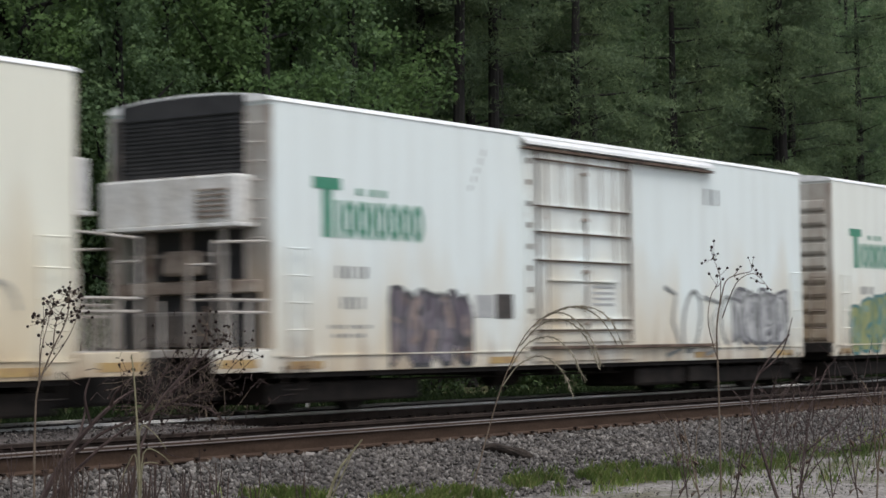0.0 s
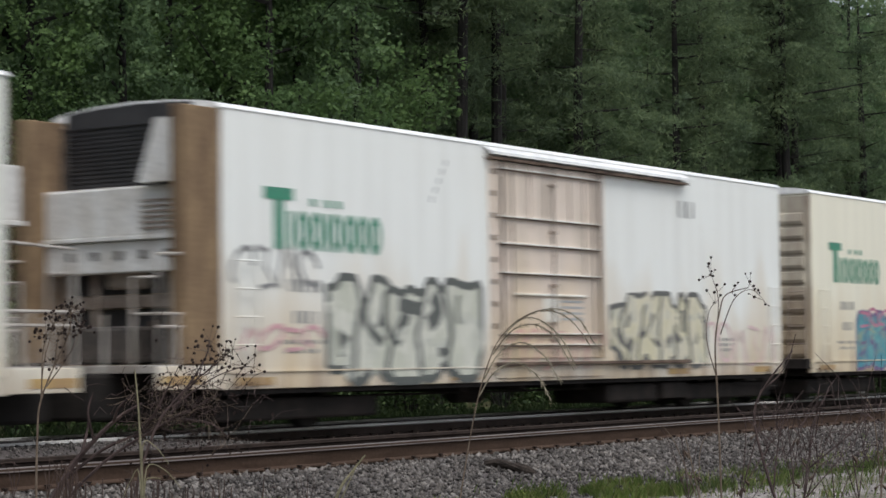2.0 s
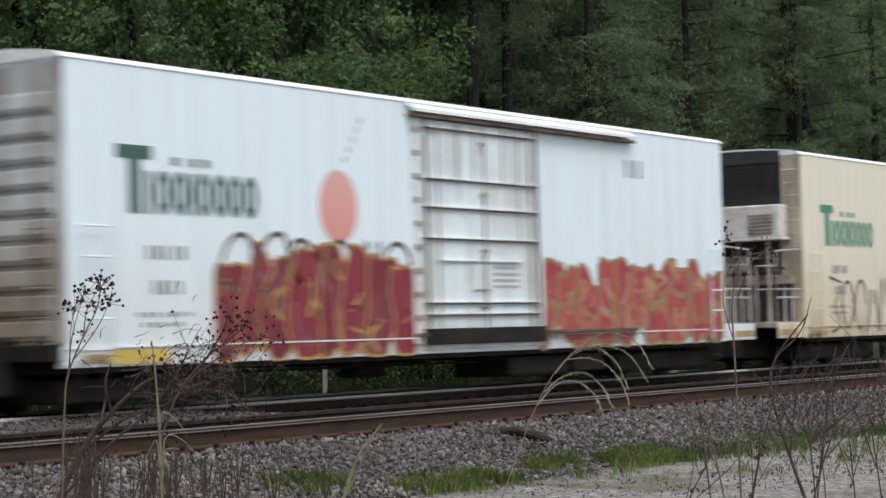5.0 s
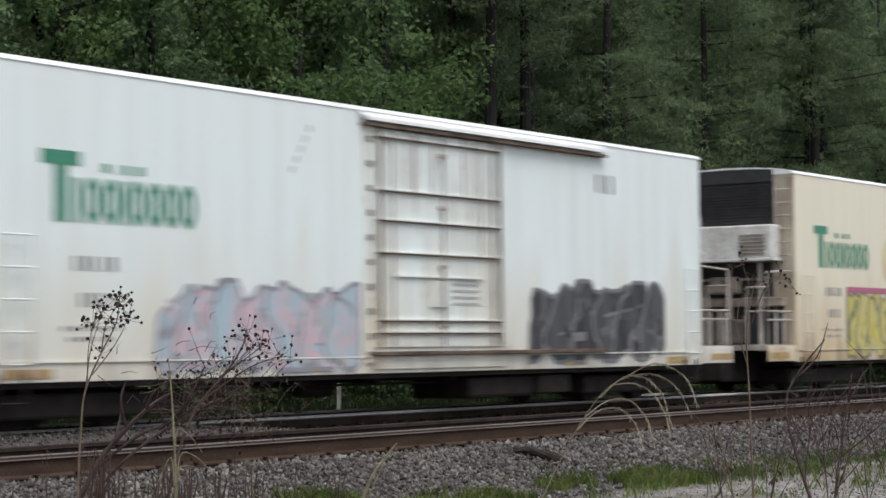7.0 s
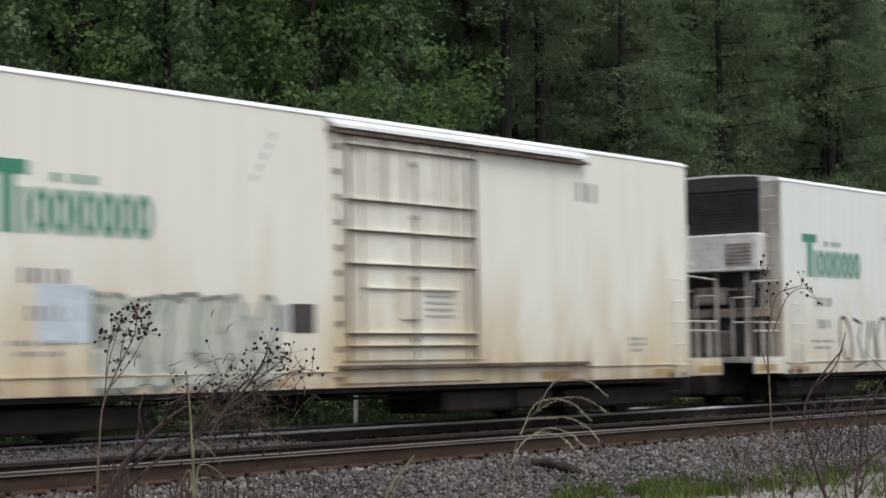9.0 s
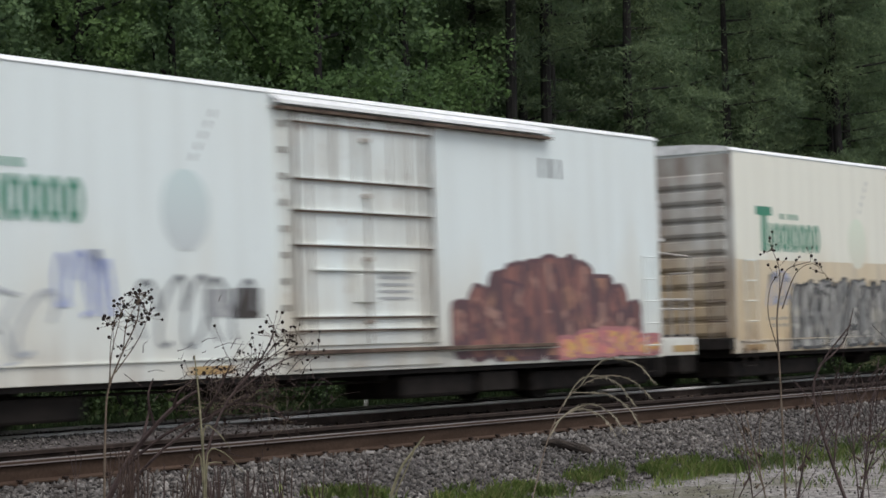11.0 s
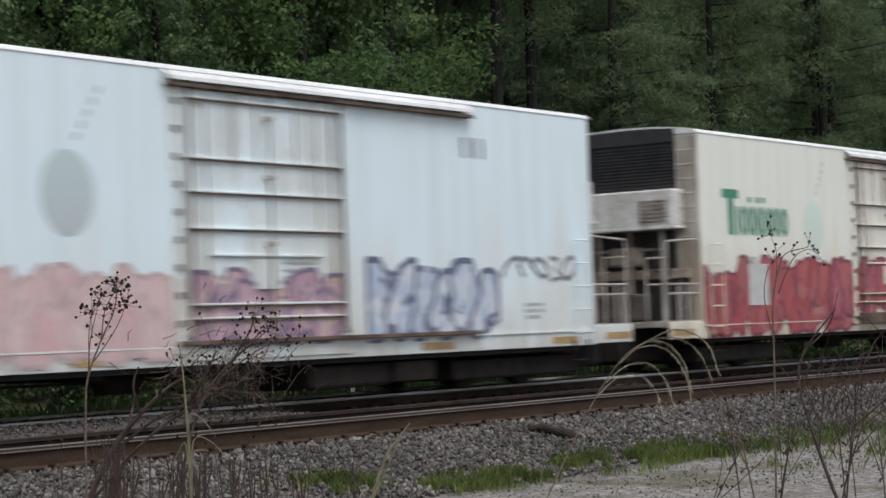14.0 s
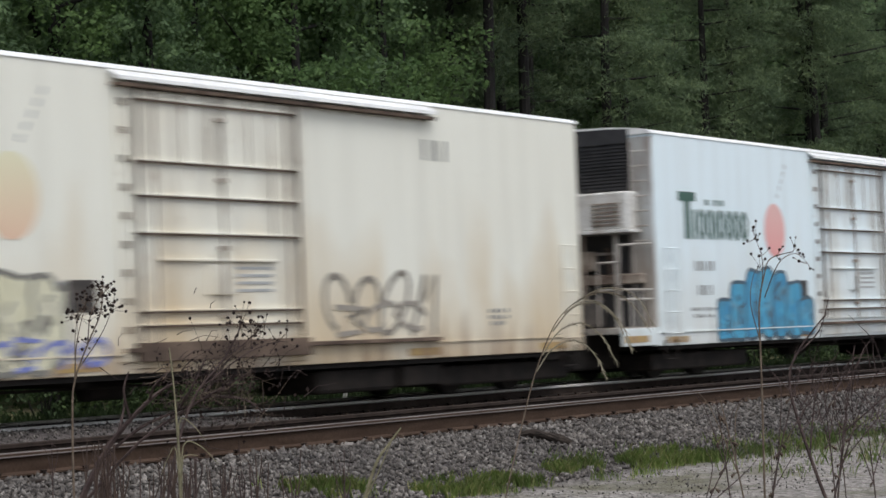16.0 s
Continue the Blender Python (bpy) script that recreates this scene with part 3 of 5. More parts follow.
def letter_strokes(bm, x0, x1, z0, z1, count, w, y, rng):
    """Wild-style strokes: loops and slanted bars that cannot be read."""
    step = (x1 - x0) / count
    for i in range(count):
        cx, k = x0 + step * (i + 0.5), rng.random()
        h, c = (z1 - z0) * rng.uniform(0.75, 1.0), (z0 + z1) / 2
        lean = rng.uniform(-0.12, 0.22)
        if k < 0.55:
            pts = [(cx + step * 0.42 * math.cos(a) + lean * math.sin(a), c + h * 0.46 * math.sin(a)) for a in (j * math.tau / 16 * rng.uniform(0.97, 1.03) for j in range(rng.choice((12, 14, 17))))]
        elif k < 0.8:
            pts = [(cx - step * 0.4, z0), (cx - step * 0.15 + lean, z0 + h), (cx + step * 0.05, c), (cx + step * 0.25 + lean, z0 + h), (cx + step * 0.42, z0)]
        else:
            pts = [(cx - step * 0.35, z0 + h), (cx + step * 0.3 + lean, z0 + h * 0.9), (cx, c), (cx + step * 0.4, z0 + h * 0.1), (cx - step * 0.3, z0)]
        ribbon(bm, pts, w, y - 0.001 * (i % 2))


def graffiti(car, x0, x1, z0, z1, a, b, c, line, count=6, filled=True, seed=0, y=-0.006, stroke=0.07, arch=0.0):
    """A throw-up: fat overlapping letter shapes with an outline, or loose strokes alone."""
    rng = random.Random(seed)
    if not filled:
        step = (x1 - x0) / count
        for i in range(count):
            bm = bmesh.new()
            letter_strokes(bm, x0 + step * i, x0 + step * (i + 1.05), z0, z1, 1, stroke, y - 0.004 - 0.0004 * i, rng)
            part("graffiti_stroke", bm, flat_paint(line), car)
        return
    shine = flat_paint(tuple(min(1, (k + j) * 0.5 + 0.06) for k, j in zip(b, c)))
    fills = [graffiti_paint("graffiti_paint", a, b, c), graffiti_paint("graffiti_paint", b, a, c)]
    step = (x1 - x0) / count
    wild = 1 - min(0.8, arch * 1.4)
    for i in range(count):
        bm = bmesh.new()
        cx = x0 + step * (i + 0.5)
        top, low = z1 - (z1 - z0) * wild * rng.choice((0, 0.03, 0.08, 0.16)), z0 + (z1 - z0) * rng.choice((0, 0, 0.04))
        top -= (top - low) * arch * (2 * (i + 0.5) / count - 1) ** 2
        h, mid = (top - low) / 2, (top + low) / 2
        wide, lean, ph, p = step * rng.uniform(0.55, 0.8), rng.uniform(-0.22, 0.3), rng.uniform(0, 6), rng.uniform(2.2, 4.5)
        rim = []
        for k in range(30):
            t = k * math.tau / 30
            ct, st = math.cos(t), math.sin(t)
            q = (abs(ct) ** p + abs(st) ** p) ** (-1 / p)
            lump = 1 + wild * (0.13 * math.sin(3 * t + ph) + 0.10 * math.sin(5 * t + 2 * ph) + 0.05 * math.sin(9 * t - ph))
            x = min(max(cx + wide * q * ct * lump + lean * wild * st, x0), x1)
            rim.append((x, min(max(mid + h * q * st * lump, z0), z1)))
        off = y - 0.0016 * i
        bm.faces.new([bm.verts.new((px, off, pz)) for px, pz in rim])
        bmesh.ops.triangulate(bm, faces=bm.faces)
        bmesh.ops.recalc_face_normals(bm, faces=bm.faces)
        done = len(bm.faces)
        ribbon(bm, rim + rim[:1], stroke, off - 0.0004)
        for k in range(rng.choice((5, 6, 7))):
            ang, reach = rng.choice((rng.uniform(0.9, 2.2), rng.uniform(0, 3.1))), rng.uniform(0.35, 0.8)
            ix, iz = cx + rng.uniform(-0.3, 0.3) * step, mid + h * rng.uniform(-0.6, 0.6)
            bend = rng.uniform(-0.5, 0.5)
            pts = []
            for s in (-1, -0.5, 0, 0.5, 1):
                px, pz = ix + wide * reach * s * math.cos(ang) + bend * wide * (1 - s * s), iz + h * 0.7 * reach * s * math.sin(ang)
                pts.append((min(max(px, x0 + 0.05), x1 - 0.05), min(max(pz, z0 + 0.05), z1 - 0.05)))
            bm.faces.ensure_lookup_table()
            n = len(bm.faces)
            ribbon(bm, pts[:rng.choice((4, 5))], stroke * rng.uniform(0.6, 2.2), off - 0.0008 - 0.0001 * k)
            bm.faces.ensure_lookup_table()
            for f in bm.faces[n:]:
                f.material_index = (1, 2, 3, 2, 3, 1, 3)[k]
        bm.faces.ensure_lookup_table()
        for f in bm.faces[done:done + 30]:
            f.material_index = 1
        part("graffiti_letter", bm, [fills[i % 2], flat_paint(line), shine, fills[(i + 1) % 2]], car)


def panel(car, name, x0, x1, z0, z1, mat, y=-0.006, label=""):
    bm = bmesh.new()
    f = bm.faces.new([bm.verts.new(p) for p in ((x0, y, z0), (x1, y, z0), (x1, y, z1), (x0, y, z1))])
    return part(name, bm, mat, car, label)


def logo(car, colour, disc=None, at=5.6, shift=0.0):
    """The maker's mark as plain shapes: a broad bar on a stem, a row of hollow ovals, and a round fruit."""
    mat = flat_paint(colour)
    bm = bmesh.new()
    for x0, x1, z0, z1 in ((0.95, 1.62, 3.25, 3.42), (1.17, 1.40, 2.55, 3.25)):
        box(bm, x0 + shift, x1 + shift, -0.008, -0.004, z0, z1)
    part("logo_bar", bm, mat, car, "green painted bar")
    for left, wide in ((1.50, 0.12), (1.68, 0.31), (2.00, 0.31), (2.35, 0.12), (2.51, 0.29), (2.82, 0.31), (3.14, 0.29), (3.45, 0.31)):
        x = left + shift
        bm = bmesh.new()
        if wide < 0.2:
            box(bm, x, x + wide, -0.008, -0.004, 2.55, 3.1)
        else:
            for k in range(20):
                a, e = k * math.tau / 20, (k + 1) * math.tau / 20
                bm.faces.new([bm.verts.new((x + wide / 2 + rx * math.cos(g), -0.007, 2.83 + rz * math.sin(g))) for rx, rz, g in ((wide / 2, 0.29, a), (wide / 2, 0.29, e), (0.05, 0.16, e), (0.05, 0.16, a))])
            bmesh.ops.recalc_face_normals(bm, faces=bm.faces)
        part("logo_oval" if wide > 0.2 else "logo_bar", bm, mat, car)
    for x in (2.02, 2.36, 2.62):
        part("logo_dot", boxed(x + shift, x + 0.13 + shift, -0.008, -0.004, 3.19, 3.3), mat, car)
    if disc:
        bm = bmesh.new()
        rim = [bm.verts.new((at + 0.46 * math.cos(k * math.tau / 40), -0.006, 2.78 + 0.53 * math.sin(k * math.tau / 40))) for k in range(40)]
        bm.faces.new(rim)
        bmesh.ops.recalc_face_normals(bm, faces=bm.faces)
        m = PAINTS.get(("disc", disc))
        if m is None:
            m, n, l, p = material("fruit_paint", 0.5)
            tc, sp = n.new("ShaderNodeTexCoord"), n.new("ShaderNodeSeparateXYZ")
            l.new(tc.outputs["Object"], sp.inputs[0])
            mr = n.new("ShaderNodeMapRange")
            mr.inputs[1].default_value, mr.inputs[2].default_value = 2.25, 3.3
            l.new(sp.outputs["Z"], mr.inputs[0])
            low = tuple(k * j for k, j in zip(disc, (1.0, 0.8, 0.8) if disc[0] > disc[2] + 0.2 else (0.95, 0.96, 0.96)))
            l.new(blend(n, l, mr.outputs[0], low, tuple(min(1, k * j) for k, j in zip(disc, (1.0, 1.12, 1.1)))), p.inputs["Base Color"])
            PAINTS[("disc", disc)] = m
        part("fruit_disc", bm, m, car, "round painted fruit")
    bm = bmesh.new()
    for i in range(5):
        ribbon(bm, [(at + 0.15 + i * 0.1, 3.42 + i * 0.15), (at + 0.2 + i * 0.1, 3.52 + i * 0.15)], 0.05, -0.006)
    part("straw_mark", bm, GREY, car)


# ---- the reefer car: its near side lies at y 0, its front corner at x 0, rail top at z 0 ----
LONG, WIDE, LOW, TOP = 18.0, 3.05, 0.60, 4.435


def build_truck(car, x):
    tk = thing("truck", "", "")
    tk.parent = car
    tk.matrix_local = pose(x, WIDE / 2, 0)
    for ax in (-0.86, 0.86):
        part("axle", cylinder(bmesh.new(), (ax, 0, 0.42), 0.075, 2.0, "Y", 10), TRUCK, tk)
        for s in (-0.72, 0.72):
            bm = bmesh.new()
            cylinder(bm, (ax, s, 0.42), 0.42, 0.13, "Y", 24)
            cylinder(bm, (ax, s - math.copysign(0.085, s), 0.42), 0.45, 0.04, "Y", 24)
            cylinder(bm, (ax, s + math.copysign(0.08, s), 0.42), 0.13, 0.06, "Y", 14)
            part("wheel", bm, WHEELM, tk)
    for s in (-1.0, 1.0):
        bm = bmesh.new()
        box(bm, -1.05, 1.05, s - 0.07, s + 0.07, 0.50, 0.62, 0.02)
        box(bm, -0.45, 0.45, s - 0.07, s + 0.07, 0.20, 0.30, 0.02)
        for e in (-1, 1):
            tube(bm, ((e * 0.45, s, 0.25), (e * 0.72, s, 0.40), (e * 0.86, s, 0.50)), 0.07, 6)
            box(bm, e * 0.86 - 0.14, e * 0.86 + 0.14, s - 0.09, s + 0.09, 0.30, 0.56, 0.03)
            box(bm, e * 0.33 - 0.05, e * 0.33 + 0.05, s - 0.06, s + 0.06, 0.28, 0.52)
        for k in (-0.16, 0, 0.16):
            cylinder(bm, (k, s, 0.40), 0.065, 0.22, "Z", 8)
        part("side_frame", bm, TRUCK, tk)
    part("brake_rigging", boxed(-1.9, 1.9, -1.3, 1.3, 0.15, 0.46, bevel=0.04), TRUCK, tk)
    part("bolster", boxed(-0.16, 0.16, -1.1, 1.1, 0.36, 0.56, bevel=0.02), TRUCK, tk)


def plain_end(car):
    """The corrugated end, at x 0, with hand rungs."""
    part("end_wall", boxed(-0.012, 0.05, 0.02, WIDE - 0.02, LOW + 0.3, TOP - 0.05), ENDP, car)
    for i in range(10):
        z = 1.05 + i * 0.315
        bm = bmesh.new()
        prof = ((0.0, -0.13), (-0.04, -0.10), (-0.055, -0.04), (-0.03, 0.12), (0.0, 0.155))
        rows = [[bm.verts.new((x, y, z + dz)) for x, dz in prof] for y in (0.16, WIDE - 0.16)]
        for k in range(4):
            bm.faces.new((rows[0][k], rows[1][k], rows[1][k + 1], rows[0][k + 1]))
        bm.faces.new(rows[0])
        bm.faces.new(rows[1][::-1])
        bmesh.ops.recalc_face_normals(bm, faces=bm.faces)
        part("end_rib", bm, ENDP, car)
    for y in (0.10, 0.48):
        part("ladder_stile", bar((-0.16, y, 0.7), (-0.16, y, 2.4), r=0.018), RUSTW, car)
    for i in range(5):
        part("ladder_rung", bar((-0.16, 0.10, 0.85 + i * 0.37), (-0.16, 0.48, 0.85 + i * 0.37), r=0.014), RUSTW, car)
    part("draft_sill", boxed(-0.6, 0.1, WIDE / 2 - 0.65, WIDE / 2 + 0.65, 0.25, 1.0, bevel=0.05), SILL, car)
    part("end_sill", boxed(-0.18, 0.0, 0.05, WIDE - 0.05, LOW + 0.08, LOW + 0.3, bevel=0.02), SILL, car)
    bm = bmesh.new()
    box(bm, -0.95, -0.5, WIDE / 2 - 0.1, WIDE / 2 + 0.1, 0.72, 0.98, 0.03)
    box(bm, -1.12, -0.9, WIDE / 2 - 0.16, WIDE / 2 + 0.1, 0.68, 1.0, 0.05)
    part("coupler", bm, TRUCK, car)
    part("air_hose", tube(bmesh.new(), ((-0.6, WIDE / 2 + 0.3, 0.7), (-0.85, WIDE / 2 + 0.32, 0.42), (-1.0, WIDE / 2 + 0.2, 0.38)), 0.025, 6), BLACK, car)
    part("brake_wheel", cylinder(bmesh.new(), (-0.2, 2.3, 2.6), 0.28, 0.04, "X", 20), RUSTW, car)


def machine_end(car, brown=False):
    """The machinery end: black condenser grille, housing with louvres, dark sheets as bay shade and a railed deck."""
    part("end_wall", boxed(-0.012, 0.05, 0.02, WIDE - 0.02, 0.95, TOP - 0.05), ENDP, car)
    # flat black sheet paints the shade behind the condenser slats
    part("condenser_recess", boxed(-0.02, 0.04, 0.42, 2.80, 3.42, 4.30), BLACK, car, "black sheet for the shaded condenser opening")
    for i in range(13):
        part("grille_slat", boxed(-0.05, -0.025, 0.46, 2.76, 3.47 + i * 0.062, 3.50 + i * 0.062), BLACK, car)
    crown = bmesh.new()
    arch = [(y, 4.295) for y in (0.44, 2.76)] + [(y, TOP + 0.15 - 0.05 * ((y - WIDE / 2) / 1.2) ** 2) for y in (2.76, 2.2, 1.525, 0.9, 0.44)]
    faces = [[crown.verts.new((x, y, z)) for y, z in arch] for x in (-0.062, -0.035)]
    for k in range(7):
        crown.faces.new((faces[0][k], faces[0][(k + 1) % 7], faces[1][(k + 1) % 7], faces[1][k]))
    crown.faces.new(faces[0][::-1])
    crown.faces.new(faces[1])
    bmesh.ops.recalc_face_normals(crown, faces=crown.faces)
    part("condenser_header", crown, BLACK, car, "dark arched header above the grille")
    part("condenser_frame", boxed(-0.07, -0.02, 2.76, 2.9, 3.36, 4.33, bevel=0.01), DARKBOX, car)
    part("housing", boxed(-0.42, -0.02, 0.30, 2.85, 2.72, 3.40, bevel=0.03), HOUSEW, car, "white machinery housing")
    part("housing_lip", boxed(-0.46, -0.02, 0.26, 2.89, 2.66, 2.72, bevel=0.01), HOUSEW, car)
    for i in range(6):
        part("louvre", boxed(-0.445, -0.425, 0.45, 1.02, 2.80 + i * 0.075, 2.828 + i * 0.075), RUSTW, car)
    # black sheets on the wall paint the shade inside both bays
    part("upper_bay", boxed(-0.05, 0.03, 0.5, 2.6, 1.94, 2.64), BLACK, car, "dark sheet for the shade inside the machinery bay")
    part("bay_bar", boxed(-0.09, -0.05, 0.75, 2.6, 2.28, 2.33), GRIMEW, car)
    part("bay_sill", boxed(-0.16, -0.02, 0.2, 2.9, 1.74, 1.92, bevel=0.02), RUSTW, car)
    part("lower_bay", boxed(-0.05, 0.03, 0.25, 2.8, 0.97, 1.73), BLACK, car, "dark sheet for the shade above the deck")
    for y in (0.62, 1.3, 1.98, 2.62):
        part("bay_post", boxed(-0.3, -0.24, y, y + 0.06, 0.95, 2.66), GRIMEW if y < 1 else RUSTW, car)
    part("compressor", boxed(-0.24, -0.06, 1.15, 1.85, 2.0, 2.36, bevel=0.05), RUSTW, car, "rusty compressor casing")
    for y, z in ((0.85, 2.1), (2.2, 2.2), (1.05, 1.25), (2.3, 1.2)):
        part("pipe", bar((-0.16, y, z - 0.25), (-0.16, y, z + 0.2), (-0.06, y + 0.1, z + 0.3), r=0.03), RODM, car)
    part("generator", boxed(-0.75, -0.06, 1.0, 2.0, 0.98, 1.48, bevel=0.06), DARKBOX, car)
    part("deck", boxed(-1.25, 0.0, 0.06, WIDE - 0.06, 0.84, 0.95, bevel=0.01), GRIMEW, car, "pale steel end deck")
    for y0, y1, edge, face in ((0.0, 0.05, 0.06, -0.006), (WIDE - 0.05, WIDE, WIDE - 0.06, WIDE + 0.001)):
        part("deck_side", boxed(-1.25, 0.0, y0, y1, LOW + 0.02, 0.93, bevel=0.01), BODY, car)
        part("deck_stripe", boxed(-1.2, -0.35, face, face + 0.005, LOW + 0.08, LOW + 0.2), YELLOW, car, "ochre safety stripe")
        for x in (-1.2, -0.82, -0.45, -0.1):
            part("deck_post", bar((x, edge, 0.95), (x, edge, 1.62 if x > -1 else 2.4), r=0.022), GRIMEW, car)
        for z in (1.45, 1.62):
            part("deck_rail", bar((-1.2, edge, z), (-0.05, edge, z), r=0.022), GRIMEW, car)
        part("deck_rail", bar((-1.2, edge, 2.4), (-0.05, edge, 2.45), r=0.022), GRIMEW, car)
    for y in (0.06, 0.5, 1.0, 2.1, 2.55, 2.98):
        part("end_post", bar((-1.2, y, 0.95), (-1.2, y, 2.1 if y not in (1.0, 2.1) else 1.62), r=0.022), GRIMEW, car)
    for z in (1.62, 2.1):
        part("end_rail", bar((-1.2, 0.06, z), (-1.2, 0.5, z), r=0.02), GRIMEW, car)
        part("end_rail", bar((-1.2, 2.55, z), (-1.2, 2.98, z), r=0.02), GRIMEW, car)
    for i in range(7):
        part("ladder_rung", bar((-0.1, 0.04, 2.5 + i * 0.27), (-0.1, 0.36, 2.5 + i * 0.27), r=0.015), GRIMEW, car)
    part("ladder_stile", bar((-0.1, 0.38, 0.95), (-0.1, 0.38, 4.3), r=0.018), GRIMEW, car)
    if brown:
        for y0, y1 in ((-0.01, 0.22), (2.85, 3.12)):
            part("corner_post", boxed(-0.75, 0.0, y0, y1, 0.95, TOP - 0.02, bevel=0.02), BROWNP, car, "brown rusted corner post")
        wing = bmesh.new()
        corners = ((0.23, 3.42), (0.95, 3.42), (0.62, 4.28), (0.23, 4.28))
        rims = [[wing.verts.new((x, y, z)) for y, z in corners] for x in (-0.6, -0.075)]
        for k in range(4):
            wing.faces.new((rims[0][k], rims[0][(k + 1) % 4], rims[1][(k + 1) % 4], rims[1][k]))
        wing.faces.new(rims[0][::-1])
        wing.faces.new(rims[1])
        bmesh.ops.recalc_face_normals(wing, faces=wing.faces)
        part("wing_panel", wing, HOUSEW, car, "slanted white panel beside the grille")
        part("lower_housing", boxed(-0.40, -0.1, 0.30, 2.85, 2.22, 2.655, bevel=0.02), HOUSEW, car, "white lower machinery cover")
        for k in range(5):
            part("vent", boxed(-0.415, -0.40, 0.5 + k * 0.45, 0.62 + k * 0.45, 2.40, 2.52), DARKBOX, car)
    part("draft_sill", boxed(-1.6, 0.1, WIDE / 2 - 0.65, WIDE / 2 + 0.65, 0.22, 0.84, bevel=0.05), SILL, car)
    bm = bmesh.new()
    box(bm, -1.85, -1.5, WIDE / 2 - 0.1, WIDE / 2 + 0.1, 0.72, 0.98, 0.03)
    box(bm, -2.02, -1.8, WIDE / 2 - 0.16, WIDE / 2 + 0.1, 0.68, 1.0, 0.05)
    part("coupler", bm, TRUCK, car)


def side_fittings(car, door, marks):
    """Plug door with its bars and tracks, ladders, stencils; all on the near side."""
    d0, d1 = door, door + 3.42
    dr = part("door", boxed(d0, d1, -0.03, 0.0, 0.98, 4.20, bevel=0.008), DOORP, car, "stained white plug door")
    for z in (4.09, 3.30, 2.86, 2.38, 1.38, 1.2):
        part("door_rib", boxed(d0 + 0.04, d1 - 0.04, -0.075, -0.031, z - 0.005, z + 0.022, bevel=0.007), DOORP, dr)
        # dark strip paints the shade line below each rib
        part("rib_lip", boxed(d0 + 0.06, d1 - 0.06, -0.070, -0.031, z - 0.026, z - 0.006), RODM, dr)
    part("door_rib", boxed(d0 + 0.5, d1 - 0.6, -0.07, -0.031, 2.02, 2.06, bevel=0.008), DOORP, dr)
    for x, r, foot in ((0.10, 0.022, 1.0), (0.40, 0.014, 1.0), (0.95, 0.010, 3.3), (1.45, 0.010, 3.3), (1.72, 0.015, 1.0), (2.28, 0.010, 3.3), (2.75, 0.010, 2.4), (3.08, 0.014, 1.0), (3.32, 0.022, 1.0)):
        part("lock_rod", bar((d0 + x, -0.082, foot), (d0 + x, -0.082, 4.2), r=r), RODM if r > 0.02 else RUSTW, dr)
    for z in (3.9, 3.1, 2.2, 1.3):
        part("rod_bracket", boxed(d0 + 1.66, d0 + 1.78, -0.105, -0.031, z - 0.03, z + 0.03, bevel=0.008), RUSTW, dr)
    part("gear_plate", boxed(d0 + 1.40, d0 + 1.90, -0.06, -0.031, 1.58, 1.98, bevel=0.01), DOORP, dr)
    part("door_handle", bar((d0 + 1.65, -0.12, 1.5), (d0 + 1.65, -0.12, 2.2), r=0.02), RUSTW, dr)
    for i in range(4):
        part("stencil_bar", boxed(d0 + 2.0, d0 + 2.75, -0.036, -0.031, 1.62 + i * 0.1, 1.66 + i * 0.1), GREY, dr)
    part("door_post", boxed(d0 - 0.22, d0 - 0.04, -0.045, 0.0, 0.75, 4.28, bevel=0.01), DOORP, car)
    part("door_post", boxed(d1 + 0.02, d1 + 0.14, -0.03, 0.0, 0.98, 4.22, bevel=0.008), DOORP, car)
    for i in range(9):
        part("hinge_bolt", boxed(d0 - 0.18, d0 - 0.08, -0.062, -0.045, 1.1 + i * 0.36, 1.19 + i * 0.36), RODM, car)
    part("upper_door_track", boxed(d0 - 0.3, d0 + 6.7, -0.12, 0.0, 4.215, 4.265, bevel=0.008), RODM, car, "rusty upper door track")
    hood = bmesh.new()
    ends = [[hood.verts.new((x, y, z)) for y, z in ((0.0, 4.430), (-0.135, 4.345), (-0.14, 4.295), (-0.125, 4.295), (-0.12, 4.33), (0.0, 4.415))] for x in (d0 - 0.3, d0 + 6.7)]
    for k in range(6):
        hood.faces.new((ends[0][k], ends[0][(k + 1) % 6], ends[1][(k + 1) % 6], ends[1][k]))
    hood.faces.new(ends[0][::-1])
    hood.faces.new(ends[1])
    bmesh.ops.recalc_face_normals(hood, faces=hood.faces)
    part("track_hood", hood, ROOF, car, "white sloping rain hood over the door track")
    part("lower_door_track", boxed(d0 - 0.2, d0 + 6.7, -0.09, 0.0, 0.86, 0.92, bevel=0.008), RODM, car, "rusty lower door track")
    part("threshold", boxed(d0, d1 + 0.1, -0.02, 0.0, 0.66, 0.84, bevel=0.005), DOORP, car)
    for k in range(3):
        half = (0.035, 0.055, 0.035)[k]
        panel(car, "stencil_bar", marks + 0.06 + k * 0.28 - half, marks + 0.06 + k * 0.28 + half, 3.6, 3.92, INK)
    for i, (x, w, z) in enumerate(((1.5, 0.9, 2.05), (1.6, 0.75, 1.6), (1.3, 1.2, 1.25), (1.4, 0.9, 1.12), (marks + 1.7, 0.75, 1.2), (marks + 1.7, 0.75, 1.3), (marks + 1.75, 0.6, 1.1))):
        for k in range(max(1, int(w / 0.16))):
            panel(car, "stencil_bar", x + k * 0.16, x + (0.07, 0.11, 0.05)[k % 3] + k * 0.16, z - 0.03 if i > 1 else z - 0.09, z + 0.03 if i > 1 else z + 0.09, FADED)
